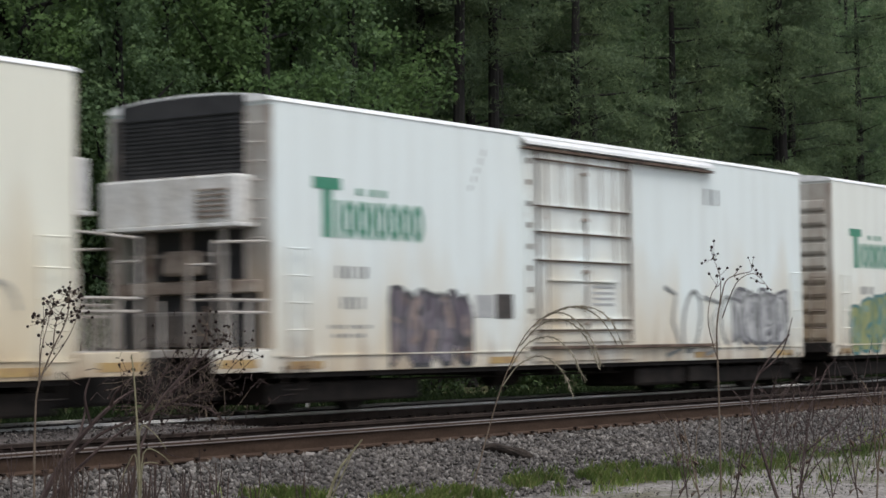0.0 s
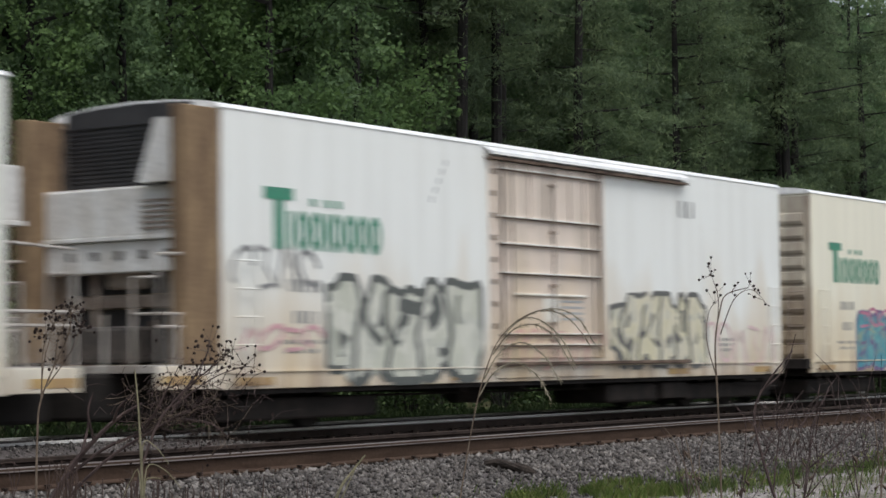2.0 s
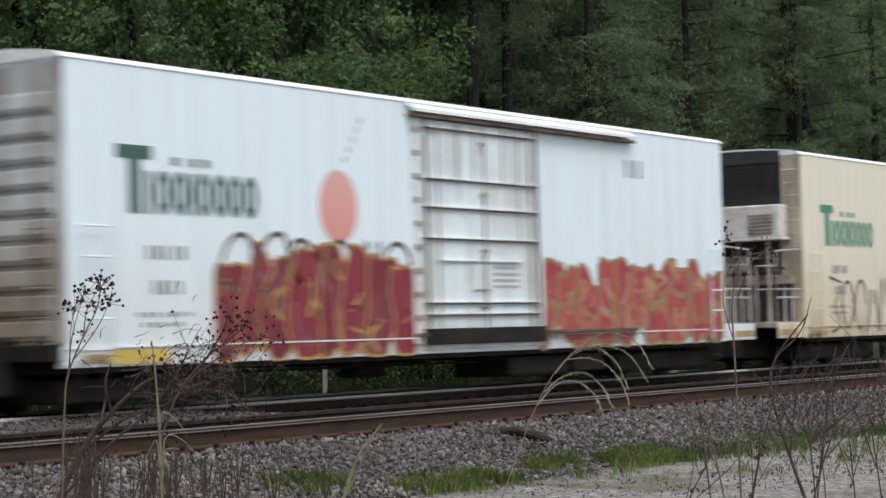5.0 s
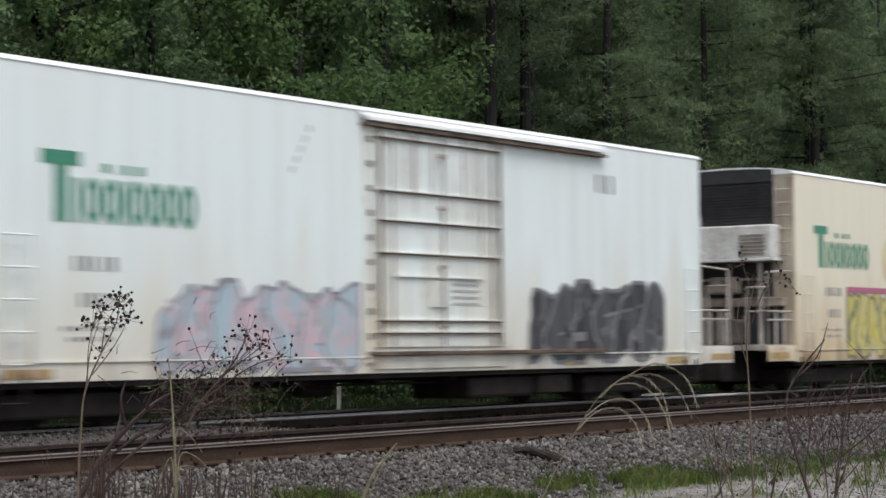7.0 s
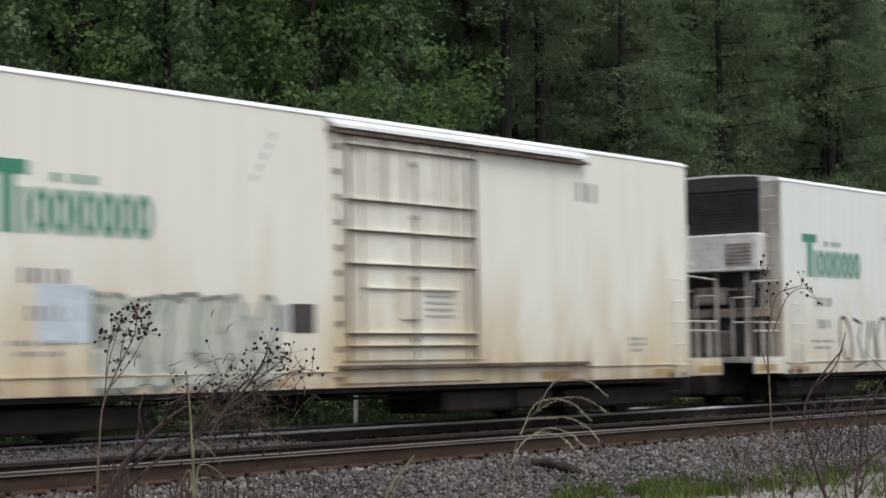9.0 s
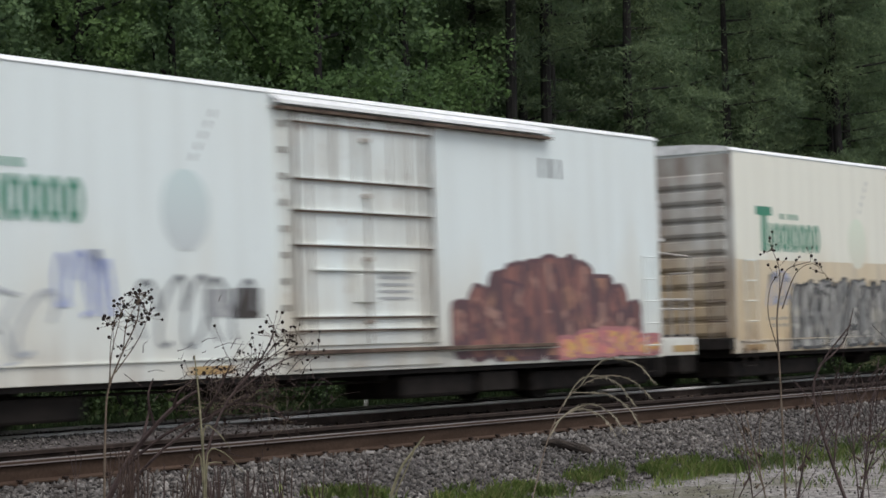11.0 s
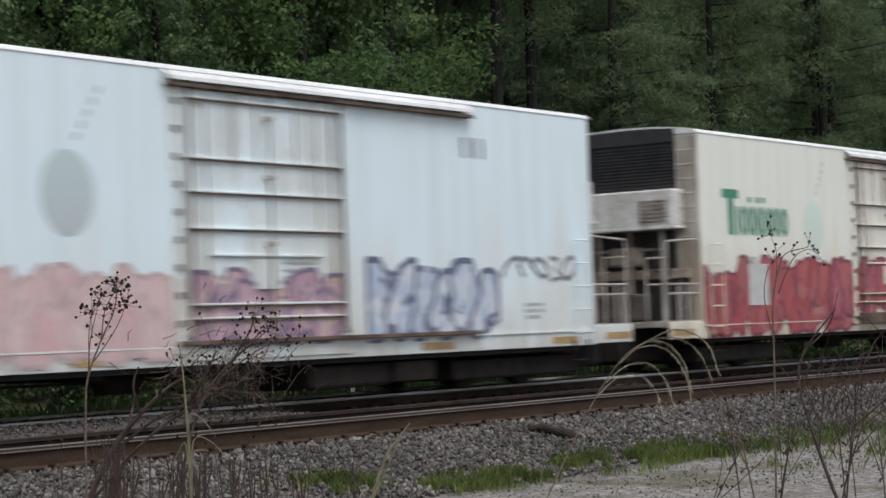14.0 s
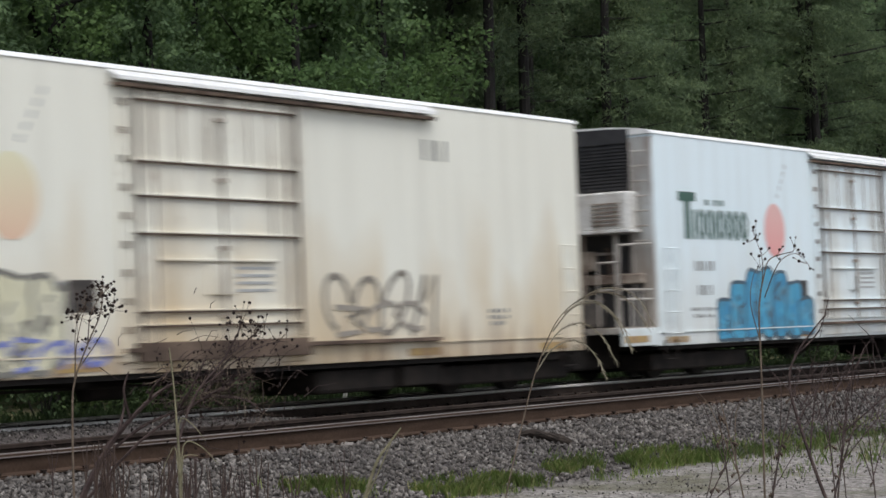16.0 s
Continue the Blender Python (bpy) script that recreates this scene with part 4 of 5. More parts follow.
    panel(car, "placard", door - 1.15, door - 0.62, 1.38, 1.78, DARKBOX, label="dark placard board")
    panel(car, "placard", door - 1.75, door - 1.2, 1.40, 1.76, GREY)
    for x in (0.3, 5.6, 12.9, 16.6):
        panel(car, "safety_stripe", x, x + 0.85, LOW + 0.05, LOW + 0.16, YELLOW, label="ochre reflective stripe")
    for x0 in (0.22, LONG - 0.75):
        for x in (x0, x0 + 0.5):
            part("ladder_stile", bar((x, -0.09, 0.66), (x, -0.09, 2.38), r=0.012), BODY, car)
        for i in range(5):
            part("ladder_rung", bar((x0, -0.09, 0.82 + i * 0.385), (x0 + 0.5, -0.09, 0.82 + i * 0.385), r=0.014), BODY, car)
        part("stirrup", tube(bmesh.new(), ((x0, -0.02, 0.7), (x0, -0.02, 0.36), (x0 + 0.45, -0.02, 0.36), (x0 + 0.45, -0.02, 0.7)), 0.018, 6), TRUCK, car)


def build_car(front_machine, brown=False):
    car = thing("reefer_car", "white refrigerated boxcar with plug door and graffiti", "railcar", "cars of the passing train")
    bm = bmesh.new()
    box(bm, 0, LONG, 0, WIDE, LOW + 0.22, TOP)
    bmesh.ops.bevel(bm, geom=[e for e in bm.edges if abs(e.verts[0].co.z - e.verts[1].co.z) > 1], offset=0.05, segments=3, affect="EDGES")
    part("body", bm, BODY, car)
    part("side_sill", boxed(0.0, LONG, 0.004, 0.14, LOW, LOW + 0.24, bevel=0.01), BODY, car)
    part("side_sill", boxed(0.0, LONG, WIDE - 0.14, WIDE - 0.004, LOW, LOW + 0.24, bevel=0.01), BODY, car)
    part("sill_bead", boxed(0.05, LONG - 0.05, -0.02, 0.004, LOW + 0.235, LOW + 0.255), BODY, car)
    # crowned roof with a rounded eave
    bm = bmesh.new()
    prof = [(-0.012, TOP), (-0.012, TOP + 0.01), (0.015, TOP + 0.04), (0.08, TOP + 0.076), (0.25, TOP + 0.112), (0.8, TOP + 0.165), (WIDE / 2, TOP + 0.19)]
    prof += [(WIDE - y, z) for y, z in reversed(prof[:-1])]
    ends = [[bm.verts.new((x, y, z)) for y, z in prof] for x in (-0.03, LONG + 0.03)]
    k = len(prof)
    for i in range(k):
        bm.faces.new((ends[0][i], ends[0][(i + 1) % k], ends[1][(i + 1) % k], ends[1][i]))
    bm.faces.new(ends[0])
    bm.faces.new(ends[1][::-1])
    bmesh.ops.recalc_face_normals(bm, faces=bm.faces)
    part("roof", bm, ROOF, car, "white crowned steel roof")
    for i in range(11):
        part("roof_seam", boxed(0.8 + i * 1.64, 0.84 + i * 1.64, 0.95, WIDE - 0.95, TOP + 0.12, TOP + 0.197), ROOF, car)
    part("centre_sill", boxed(-0.2, LONG + 0.2, WIDE / 2 - 0.32, WIDE / 2 + 0.32, 0.52, 0.9), SILL, car)
    part("underfloor", boxed(0.1, LONG - 0.1, 0.06, WIDE - 0.06, 0.53, 0.86), SILL, car)
    for x in (6.2, 8.0, 9.9, 11.7):
        part("cross_bearer", boxed(x, x + 0.15, 0.2, WIDE - 0.2, 0.46, 0.6), SILL, car)
    part("brake_cylinder", cylinder(bmesh.new(), (7.2, 0.8, 0.42), 0.16, 0.8, "X", 14), TRUCK, car)
    tank = 10.9 if front_machine else 10.4
    part("fuel_tank", boxed(tank, tank + 1.9, 0.15, 1.3, 0.16, 0.5, bevel=0.06), TRUCK, car)
    part("battery_box", boxed(tank + 2.0, tank + 3.0, 0.12, 0.9, 0.2, 0.5, bevel=0.02), TRUCK, car)
    part("brake_rod", bar((4.0, 0.5, 0.45), (13.5, 0.5, 0.42), r=0.02), TRUCK, car)
    for x in (2.05, LONG - 2.05):
        build_truck(car, x)
    # the front end as named, the rear end the other kind
    for kind, spin in ((front_machine, False), (not front_machine, True)):
        before = set(car.children)
        (lambda: machine_end(car, brown) if kind else plain_end(car))()
        if spin:
            for o in set(car.children) - before:
                o.matrix_basis = pose(LONG, WIDE, 0, 0, 0, 180)
    door = 6.98 if front_machine else 7.66
    side_fittings(car, door, 13.42 if front_machine else 14.1)
    return car


RIB, MACH, MACHB = build_car(False), build_car(True), build_car(True, True)
GREENP = (0.04, 0.27, 0.16)
DARKG = (0.04, 0.12, 0.09)
WHITE, COOL, CREAM, PALE, LILAC = (0.73, 0.79, 0.775), (0.73, 0.835, 0.88), (0.735, 0.685, 0.545), (0.74, 0.76, 0.70), (0.645, 0.72, 0.775)

# start place of the front corner, kind, paint, logo colour, fruit colour, label, how dirty
CARS = (
    (1.1, RIB, (0.76, 0.75, 0.64), GREENP, None, "cream refrigerated boxcar with rusty sill", 0.9),
    (23.0, MACH, WHITE, GREENP, None, "white refrigerated boxcar with dark graffiti and rusty door", 0.75),
    (42.65, RIB, PALE, GREENP, (0.66, 0.56, 0.31), "off-white refrigerated boxcar with olive and blue graffiti", 0.6),
    (64.6, MACHB, (0.77, 0.785, 0.75), GREENP, None, "white refrigerated boxcar with brown corner posts and black lettering graffiti", 0.85),
    (84.15, RIB, (0.765, 0.735, 0.60), GREENP, None, "cream refrigerated boxcar with teal and orange graffiti", 0.7),
    (104.85, RIB, (0.73, 0.80, 0.79), GREENP, (0.66, 0.72, 0.71), "off-white refrigerated boxcar with pink and black graffiti", 0.45),
    (125.57, RIB, COOL, DARKG, (0.67, 0.34, 0.30), "bright white refrigerated boxcar with red flame graffiti", 0.25),
    (147.2, MACH, CREAM, GREENP, None, "cream refrigerated boxcar with machinery end leading", 0.7),
    (166.75, RIB, WHITE, GREENP, None, "white refrigerated boxcar with smoky black graffiti", 0.5),
    (188.85, MACH, CREAM, GREENP, (0.64, 0.56, 0.35), "cream refrigerated boxcar with yellow and teal graffiti", 0.9),
    (208.4, RIB, (0.78, 0.765, 0.67), GREENP, None, "off-white refrigerated boxcar with faded grey-green graffiti", 0.9),
    (230.3, MACH, PALE, GREENP, None, "off-white refrigerated boxcar with machinery end leading", 0.6),
    (249.85, RIB, WHITE, GREENP, (0.58, 0.61, 0.61), "white refrigerated boxcar with fire-coloured graffiti", 0.4),
    (270.7, RIB, (0.73, 0.77, 0.74), GREENP, (0.68, 0.66, 0.55), "white and tan refrigerated boxcar with grey graffiti", 0.9),
    (292.75, MACH, LILAC, DARKG, (0.80, 0.30, 0.05), "clean white refrigerated boxcar with orange fruit mark", 0.08),
    (312.2, RIB, COOL, GREENP, (0.50, 0.54, 0.55), "white refrigerated boxcar with pink and blue graffiti", 0.4),
    (334.1, MACH, (0.77, 0.775, 0.70), GREENP, (0.64, 0.68, 0.62), "off-white refrigerated boxcar with long red graffiti", 0.6),
    (354.85, MACH, (0.77, 0.762, 0.675), GREENP, (0.71, 0.61, 0.44), "off-white refrigerated boxcar with yellow outlined graffiti", 0.95),
    (375.45, MACH, COOL, DARKG, (0.73, 0.41, 0.39), "bright white refrigerated boxcar with blue graffiti", 0.3),
)
SPEED, NEAR_SIDE = 21.4, 18.15
cars, taken = [], set()
for x, kind, paint, mark, fruit, label, dirt in CARS:
    m = pose(x, NEAR_SIDE, 0)
    if kind in taken:
        c = copy_thing(kind, m)
    else:
        c = kind
        taken.add(kind)
    cars.append(c)
for (x, kind, paint, mark, fruit, label, dirt), c in zip(CARS, cars):
    c.matrix_world = pose(x, NEAR_SIDE, 0)
    tagged(c, label)
    for o in c.children_recursive:
        o.color = (*paint, dirt)
    logo(c, mark, fruit, 5.6 if kind is RIB else 4.95)

# some doors have a dark threshold plate under them
for i in (2, 4, 5, 6, 14, 16, 17):
    d = 7.66 if CARS[i][1] is RIB else 6.98
    part("threshold_plate", boxed(d + 0.02, d + 3.5, -0.095, -0.02, 0.74, 0.98, bevel=0.01), SILL if i in (6, 14) else RODM, cars[i], "dark grimy steel door threshold")

BLK, DGR = (0.04, 0.04, 0.045), (0.10, 0.10, 0.11)
G = graffiti
c = cars[1]
G(c, 2.83, 5.1, 0.66, 1.85, (0.10, 0.08, 0.10), (0.20, 0.18, 0.20), (0.30, 0.17, 0.08), BLK, 5, seed=1)
G(c, 11.6, 17.2, 0.7, 2.0, BLK, DGR, DGR, (0.25, 0.26, 0.25), 7, False, seed=2, stroke=0.09)
G(c, 14.6, 17.2, 0.9, 2.0, (0.28, 0.28, 0.29), (0.45, 0.45, 0.45), (0.62, 0.62, 0.6), DGR, 4, seed=3)
c = cars[2]
G(c, 0.86, 6.06, 0.64, 2.15, (0.20, 0.24, 0.09), (0.30, 0.32, 0.14), (0.06, 0.26, 0.27), (0.06, 0.20, 0.20), 8, seed=4, arch=0.35)
G(c, 11.22, 13.93, 0.85, 2.02, (0.18, 0.45, 0.58), (0.28, 0.56, 0.66), (0.10, 0.34, 0.50), (0.14, 0.16, 0.30), 5, seed=5)
G(c, 11.0, 14.1, 0.74, 2.1, BLK, BLK, BLK, (0.55, 0.12, 0.12), 3, False, seed=6)
panel(c, "paint_patch", 13.95, 14.97, 0.66, 1.55, DARKBOX, -0.01, "dark grey paint patch")
G(c, 13.8, 17.6, 1.6, 2.05, BLK, BLK, BLK, (0.62, 0.32, 0.32), 7, False, seed=7)
c = cars[3]
for o in c.children:
    if o.name.startswith("door"):
        o.color = (0.68, 0.58, 0.50, 1.0)
G(c, 2.4, 6.5, 0.66, 2.2, (0.55, 0.56, 0.47), (0.66, 0.66, 0.58), (0.44, 0.46, 0.38), (0.10, 0.11, 0.10), 5, seed=8, stroke=0.13)
G(c, 10.75, 14.5, 0.8, 2.15, (0.62, 0.58, 0.40), (0.66, 0.62, 0.48), (0.55, 0.55, 0.45), (0.12, 0.12, 0.11), 6, seed=9, stroke=0.1)
G(c, 0.35, 2.3, 1.13, 1.5, BLK, BLK, BLK, (0.70, 0.40, 0.42), 4, False, seed=10)
G(c, 7.2, 10.4, 0.8, 1.5, BLK, BLK, BLK, (0.68, 0.42, 0.36), 6, False, seed=11, y=-0.034)
G(c, 14.3, 17.6, 0.8, 1.7, BLK, BLK, BLK, (0.76, 0.55, 0.55), 5, False, seed=12)
G(c, 0.2, 2.2, 2.0, 2.6, BLK, BLK, BLK, (0.25, 0.25, 0.25), 4, False, seed=13)
c = cars[4]
G(c, 2.36, 7.42, 0.64, 1.98, (0.06, 0.26, 0.33), (0.13, 0.36, 0.38), (0.36, 0.34, 0.15), (0.16, 0.11, 0.24), 8, seed=14)
G(c, 2.5, 7.3, 1.6, 2.02, BLK, BLK, BLK, (0.58, 0.20, 0.30), 8, False, seed=15)
G(c, 11.5, 17.9, 0.64, 2.1, (0.64, 0.40, 0.09), (0.42, 0.50, 0.54), (0.62, 0.46, 0.18), (0.26, 0.22, 0.15), 9, seed=16)
c = cars[5]
G(c, 2.0, 7.5, 0.62, 2.25, (0.66, 0.53, 0.59), (0.58, 0.64, 0.70), (0.70, 0.53, 0.57), (0.52, 0.29, 0.37), 9, seed=17)
panel(c, "paint_patch", 1.52, 2.38, 1.5, 2.1, flat_paint((0.66, 0.62, 0.34)), label="pale yellow paint patch")
G(c, 11.5, 16.8, 0.66, 1.9, (0.045, 0.05, 0.05), (0.08, 0.10, 0.10), (0.06, 0.10, 0.10), (0.22, 0.26, 0.26), 6, seed=18, stroke=0.1)
G(c, 11.5, 16.8, 1.7, 2.25, BLK, BLK, BLK, (0.36, 0.40, 0.38), 8, False, seed=19)
c = cars[6]
G(c, 2.81, 7.5, 0.605, 2.24, (0.17, 0.018, 0.030), (0.27, 0.025, 0.04), (0.24, 0.05, 0.05), (0.50, 0.31, 0.08), 8, seed=20, stroke=0.045, arch=0.2)
G(c, 2.9, 7.4, 1.5, 2.4, BLK, BLK, BLK, (0.12, 0.09, 0.06), 6, False, seed=21)
G(c, 11.1, 17.8, 0.605, 2.15, (0.36, 0.035, 0.055), (0.42, 0.08, 0.065), (0.50, 0.33, 0.14), (0.34, 0.24, 0.10), 10, seed=22)
panel(c, "safety_stripe", 0.75, 1.9, 0.63, 0.81, flat_paint((0.74, 0.52, 0.09)), -0.008, "bright yellow sill stripe")
c = cars[7]
G(c, 1.2, 6.0, 0.7, 1.9, (0.3, 0.3, 0.3), (0.4, 0.4, 0.4), (0.5, 0.5, 0.45), DGR, 7, False, seed=23)
c = cars[8]
G(c, 11.93, 16.5, 0.7, 2.08, (0.028, 0.028, 0.03), (0.075, 0.075, 0.08), (0.05, 0.05, 0.052), (0.20, 0.20, 0.205), 6, seed=24, stroke=0.07)
G(c, 3.0, 7.3, 0.68, 1.9, (0.40, 0.52, 0.58), (0.62, 0.44, 0.48), (0.48, 0.50, 0.52), (0.30, 0.30, 0.34), 7, seed=25)
c = cars[9]
G(c, 2.54, 7.0, 0.66, 2.1, (0.54, 0.46, 0.10), (0.60, 0.53, 0.19), (0.52, 0.50, 0.34), (0.20, 0.19, 0.13), 7, seed=26)
panel(c, "paint_patch", 2.54, 6.8, 2.05, 2.17, flat_paint((0.50, 0.13, 0.24)), -0.012, "magenta graffiti border")
G(c, 11.12, 15.4, 0.68, 2.1, (0.03, 0.15, 0.165), (0.06, 0.22, 0.22), (0.04, 0.08, 0.09), (0.02, 0.05, 0.065), 7, seed=27, arch=0.25)
G(c, 10.9, 15.8, 0.68, 2.0, BLK, BLK, BLK, (0.64, 0.32, 0.32), 3, False, seed=28)
c = cars[10]
panel(c, "paint_patch", 1.76, 2.7, 1.25, 1.95, flat_paint((0.66, 0.74, 0.80)), label="pale blue paint patch")
G(c, 2.7, 6.2, 0.66, 1.87, (0.46, 0.49, 0.40), (0.58, 0.58, 0.50), (0.42, 0.44, 0.38), (0.22, 0.24, 0.20), 7, seed=29)
c = cars[11]
G(c, 2.6, 6.4, 0.7, 1.9, BLK, BLK, BLK, DGR, 6, False, seed=30)
c = cars[12]
G(c, 3.25, 4.3, 1.42, 2.3, BLK, BLK, BLK, (0.40, 0.46, 0.72), 5, False, seed=31)
G(c, 4.6, 6.9, 0.95, 2.0, BLK, BLK, BLK, (0.24, 0.25, 0.26), 5, False, seed=32)
G(c, 1.0, 3.2, 0.8, 1.9, BLK, BLK, BLK, (0.50, 0.52, 0.54), 4, False, seed=33)
G(c, 11.5, 17.2, 0.68, 2.35, (0.11, 0.06, 0.065), (0.27, 0.12, 0.10), (0.46, 0.24, 0.15), (0.13, 0.06, 0.07), 11, seed=34, arch=0.55)
G(c, 14.5, 17.8, 0.66, 1.15, (0.62, 0.22, 0.20), (0.66, 0.40, 0.12), (0.60, 0.2, 0.25), (0.5, 0.2, 0.2), 5, seed=35, y=-0.026, arch=0.45)
c = cars[13]
panel(c, "tan_overpaint", 0.05, 7.4, LOW + 0.26, 2.38, car_paint("tan_overpaint", 0.5, 0.2), -0.004, "tan overpainted lower side").color = rgb((0.62, 0.53, 0.38))
panel(c, "cream_overpaint", 0.06, 7.4, 2.384, TOP - 0.02, BODY, -0.003, "cream upper side").color = rgb((0.76, 0.75, 0.65))
G(c, 2.3, 7.3, 0.66, 2.05, (0.20, 0.20, 0.19), (0.40, 0.39, 0.36), (0.50, 0.46, 0.38), (0.06, 0.06, 0.06), 9, seed=36, y=-0.01, stroke=0.06)
G(c, 2.3, 7.3, 0.66, 2.05, BLK, BLK, BLK, (0.09, 0.085, 0.08), 11, False, seed=64, y=-0.022, stroke=0.055)
G(c, 11.4, 17.0, 0.85, 2.36, (0.46, 0.48, 0.51), (0.60, 0.62, 0.64), (0.40, 0.42, 0.47), (0.085, 0.09, 0.11), 8, seed=37, stroke=0.085)
G(c, 11.4, 17.0, 0.85, 2.3, BLK, BLK, BLK, (0.10, 0.105, 0.125), 10, False, seed=63, y=-0.018, stroke=0.06)
G(c, 1.23, 2.38, 1.5, 2.2, BLK, BLK, BLK, (0.42, 0.44, 0.56), 4, False, seed=38, y=-0.01)
for o in c.children:
    if o.name.startswith("door"):
        o.color = rgb((0.62, 0.50, 0.43))
c = cars[14]
for o in [o for o in c.children if o.name.startswith("placard")]:
    bpy.data.objects.remove(o)
for k in range(3):
    panel(c, "stencil_bar", 13.4 + k * 0.3, 13.5 + k * 0.3, 1.5, 1.86, GREY)
c = cars[15]
G(c, 0.15, 1.0, 2.5, 3.2, BLK, BLK, BLK, (0.12, 0.12, 0.12), 4, False, seed=39, y=-0.012)
G(c, 2.3, 3.6, 2.5, 3.1, BLK, BLK, BLK, (0.16, 0.18, 0.17), 4, False, seed=40, y=-0.012)
G(c, 2.87, 7.4, 0.68, 1.9, (0.68, 0.45, 0.45), (0.72, 0.56, 0.55), (0.66, 0.40, 0.40), (0.62, 0.45, 0.45), 8, seed=41)
G(c, 7.75, 10.95, 0.85, 1.85, (0.45, 0.28, 0.36), (0.60, 0.42, 0.45), (0.62, 0.52, 0.28), (0.22, 0.16, 0.26), 6, seed=42, y=-0.034)
G(c, 11.6, 15.0, 0.83, 2.0, (0.45, 0.55, 0.70), (0.68, 0.70, 0.74), (0.34, 0.44, 0.64), (0.14, 0.16, 0.26), 6, seed=43, stroke=0.1)
G(c, 15.2, 17.4, 1.7, 2.1, BLK, BLK, BLK, (0.25, 0.25, 0.28), 5, False, seed=44)
c = cars[16]
G(c, 0.1, 6.9, 0.64, 2.15, (0.38, 0.06, 0.072), (0.45, 0.11, 0.105), (0.42, 0.15, 0.16), (0.22, 0.035, 0.065), 12, seed=45, arch=0.15)
G(c, 5.6, 8.7, 0.9, 2.15, (0.36, 0.06, 0.10), (0.45, 0.12, 0.13), (0.40, 0.10, 0.12), (0.22, 0.04, 0.075), 5, seed=46, y=-0.034)
panel(c, "paint_patch", 1.9, 2.75, 1.2, 2.0, flat_paint((0.66, 0.66, 0.64)), -0.02, "pale stencil panel")
G(c, 11.4, 14.5, 0.82, 2.0, (0.36, 0.36, 0.33), (0.52, 0.51, 0.46), (0.60, 0.58, 0.52), (0.20, 0.20, 0.18), 5, seed=47)
c = cars[17]
G(c, 0.1, 1.1, 1.3, 2.05, BLK, BLK, BLK, (0.36, 0.38, 0.62), 4, False, seed=48)
G(c, 2.56, 5.8, 0.66, 1.96, (0.66, 0.63, 0.45), (0.70, 0.68, 0.52), (0.62, 0.58, 0.42), (0.22, 0.21, 0.18), 6, seed=49, stroke=0.08)
G(c, 4.46, 6.5, 0.7, 1.08, BLK, BLK, BLK, (0.20, 0.24, 0.58), 5, False, seed=50, y=-0.012)
G(c, 10.85, 13.6, 0.95, 1.95, BLK, BLK, BLK, (0.26, 0.23, 0.19), 4, False, seed=51, stroke=0.09)
G(c, 11.0, 13.4, 1.0, 1.5, BLK, BLK, BLK, (0.36, 0.32, 0.27), 3, False, seed=62, y=-0.010, stroke=0.08)
c = cars[18]
G(c, 2.35, 6.6, 0.64, 2.05, (0.04, 0.27, 0.48), (0.08, 0.38, 0.58), (0.07, 0.24, 0.36), (0.05, 0.10, 0.14), 7, seed=57, arch=0.62)
c = cars[0]
G(c, 12.0, 17.0, 1.0, 1.9, BLK, BLK, BLK, (0.50, 0.46, 0.38), 6, False, seed=53)


# ---- small things by the line ----
def build_small():
    log = thing("driftwood", "dark rotten piece of broken wood on the ballast", "wood", m=pose(20.7, 12.92, -0.31, 0, 5, -100))
    bm = bmesh.new()
    tube(bm, ((-0.36, 0, 0.02), (-0.2, 0.03, 0.04), (0.05, 0.0, 0.03), (0.3, -0.03, 0.02), (0.42, -0.02, 0.0)), (0.04, 0.066, 0.058, 0.054, 0.025), 9)
    for v in bm.verts:
        v.co += Vector([noise.noise(v.co * 9 + Vector((k, 0, 0))) * 0.03 for k in (0, 5, 9)])
    part("broken_wood", bm, DEADWOOD, log)
    for x, y, h, tilt, w in ((30.5, 23.3, 0.95, 1, 0.034), (52.6, 21.7, 1.15, 0, 0.085)):
        post = thing("marker_post", "weathered white wooden post beside the track", "post", m=pose(x, y, ground_height(y), 0, tilt, 10))
        part("shaft", boxed(-w, w, -w, w, -0.2, h, bevel=0.008), POSTM, post)
        part("cap", boxed(-w * 1.2, w * 1.2, -w * 1.2, w * 1.2, h - 0.02, h + 0.03, bevel=0.008), POSTM, post)


build_small()

# ---- dead weeds before the line; each stands in a plane square to the first view ----
AHEAD = Vector((0.8325, 0.5540, 0))
YAW = 33.641 - 90


def stand(u, v, d):
    """A place d metres ahead, with its slopes to the right and up."""
    return EYE + AHEAD * d + SIDE * (u * d) + Vector((0, 0, v * d))


def eased(pts, steps=4):
    """A smooth curve through the points."""
    v = [Vector(q) for q in pts]
    v = [v[0]] + v + [v[-1]]
    out = []
    for a, b, c, d in zip(v, v[1:], v[2:], v[3:]):
        for k in range(steps):
            t = k / steps
            out.append(0.5 * (2 * b + (c - a) * t + (2 * a - 5 * b + 4 * c - d) * t * t + (3 * b - a - 3 * c + d) * t ** 3))
    return [tuple(q) for q in out + [v[-1]]]


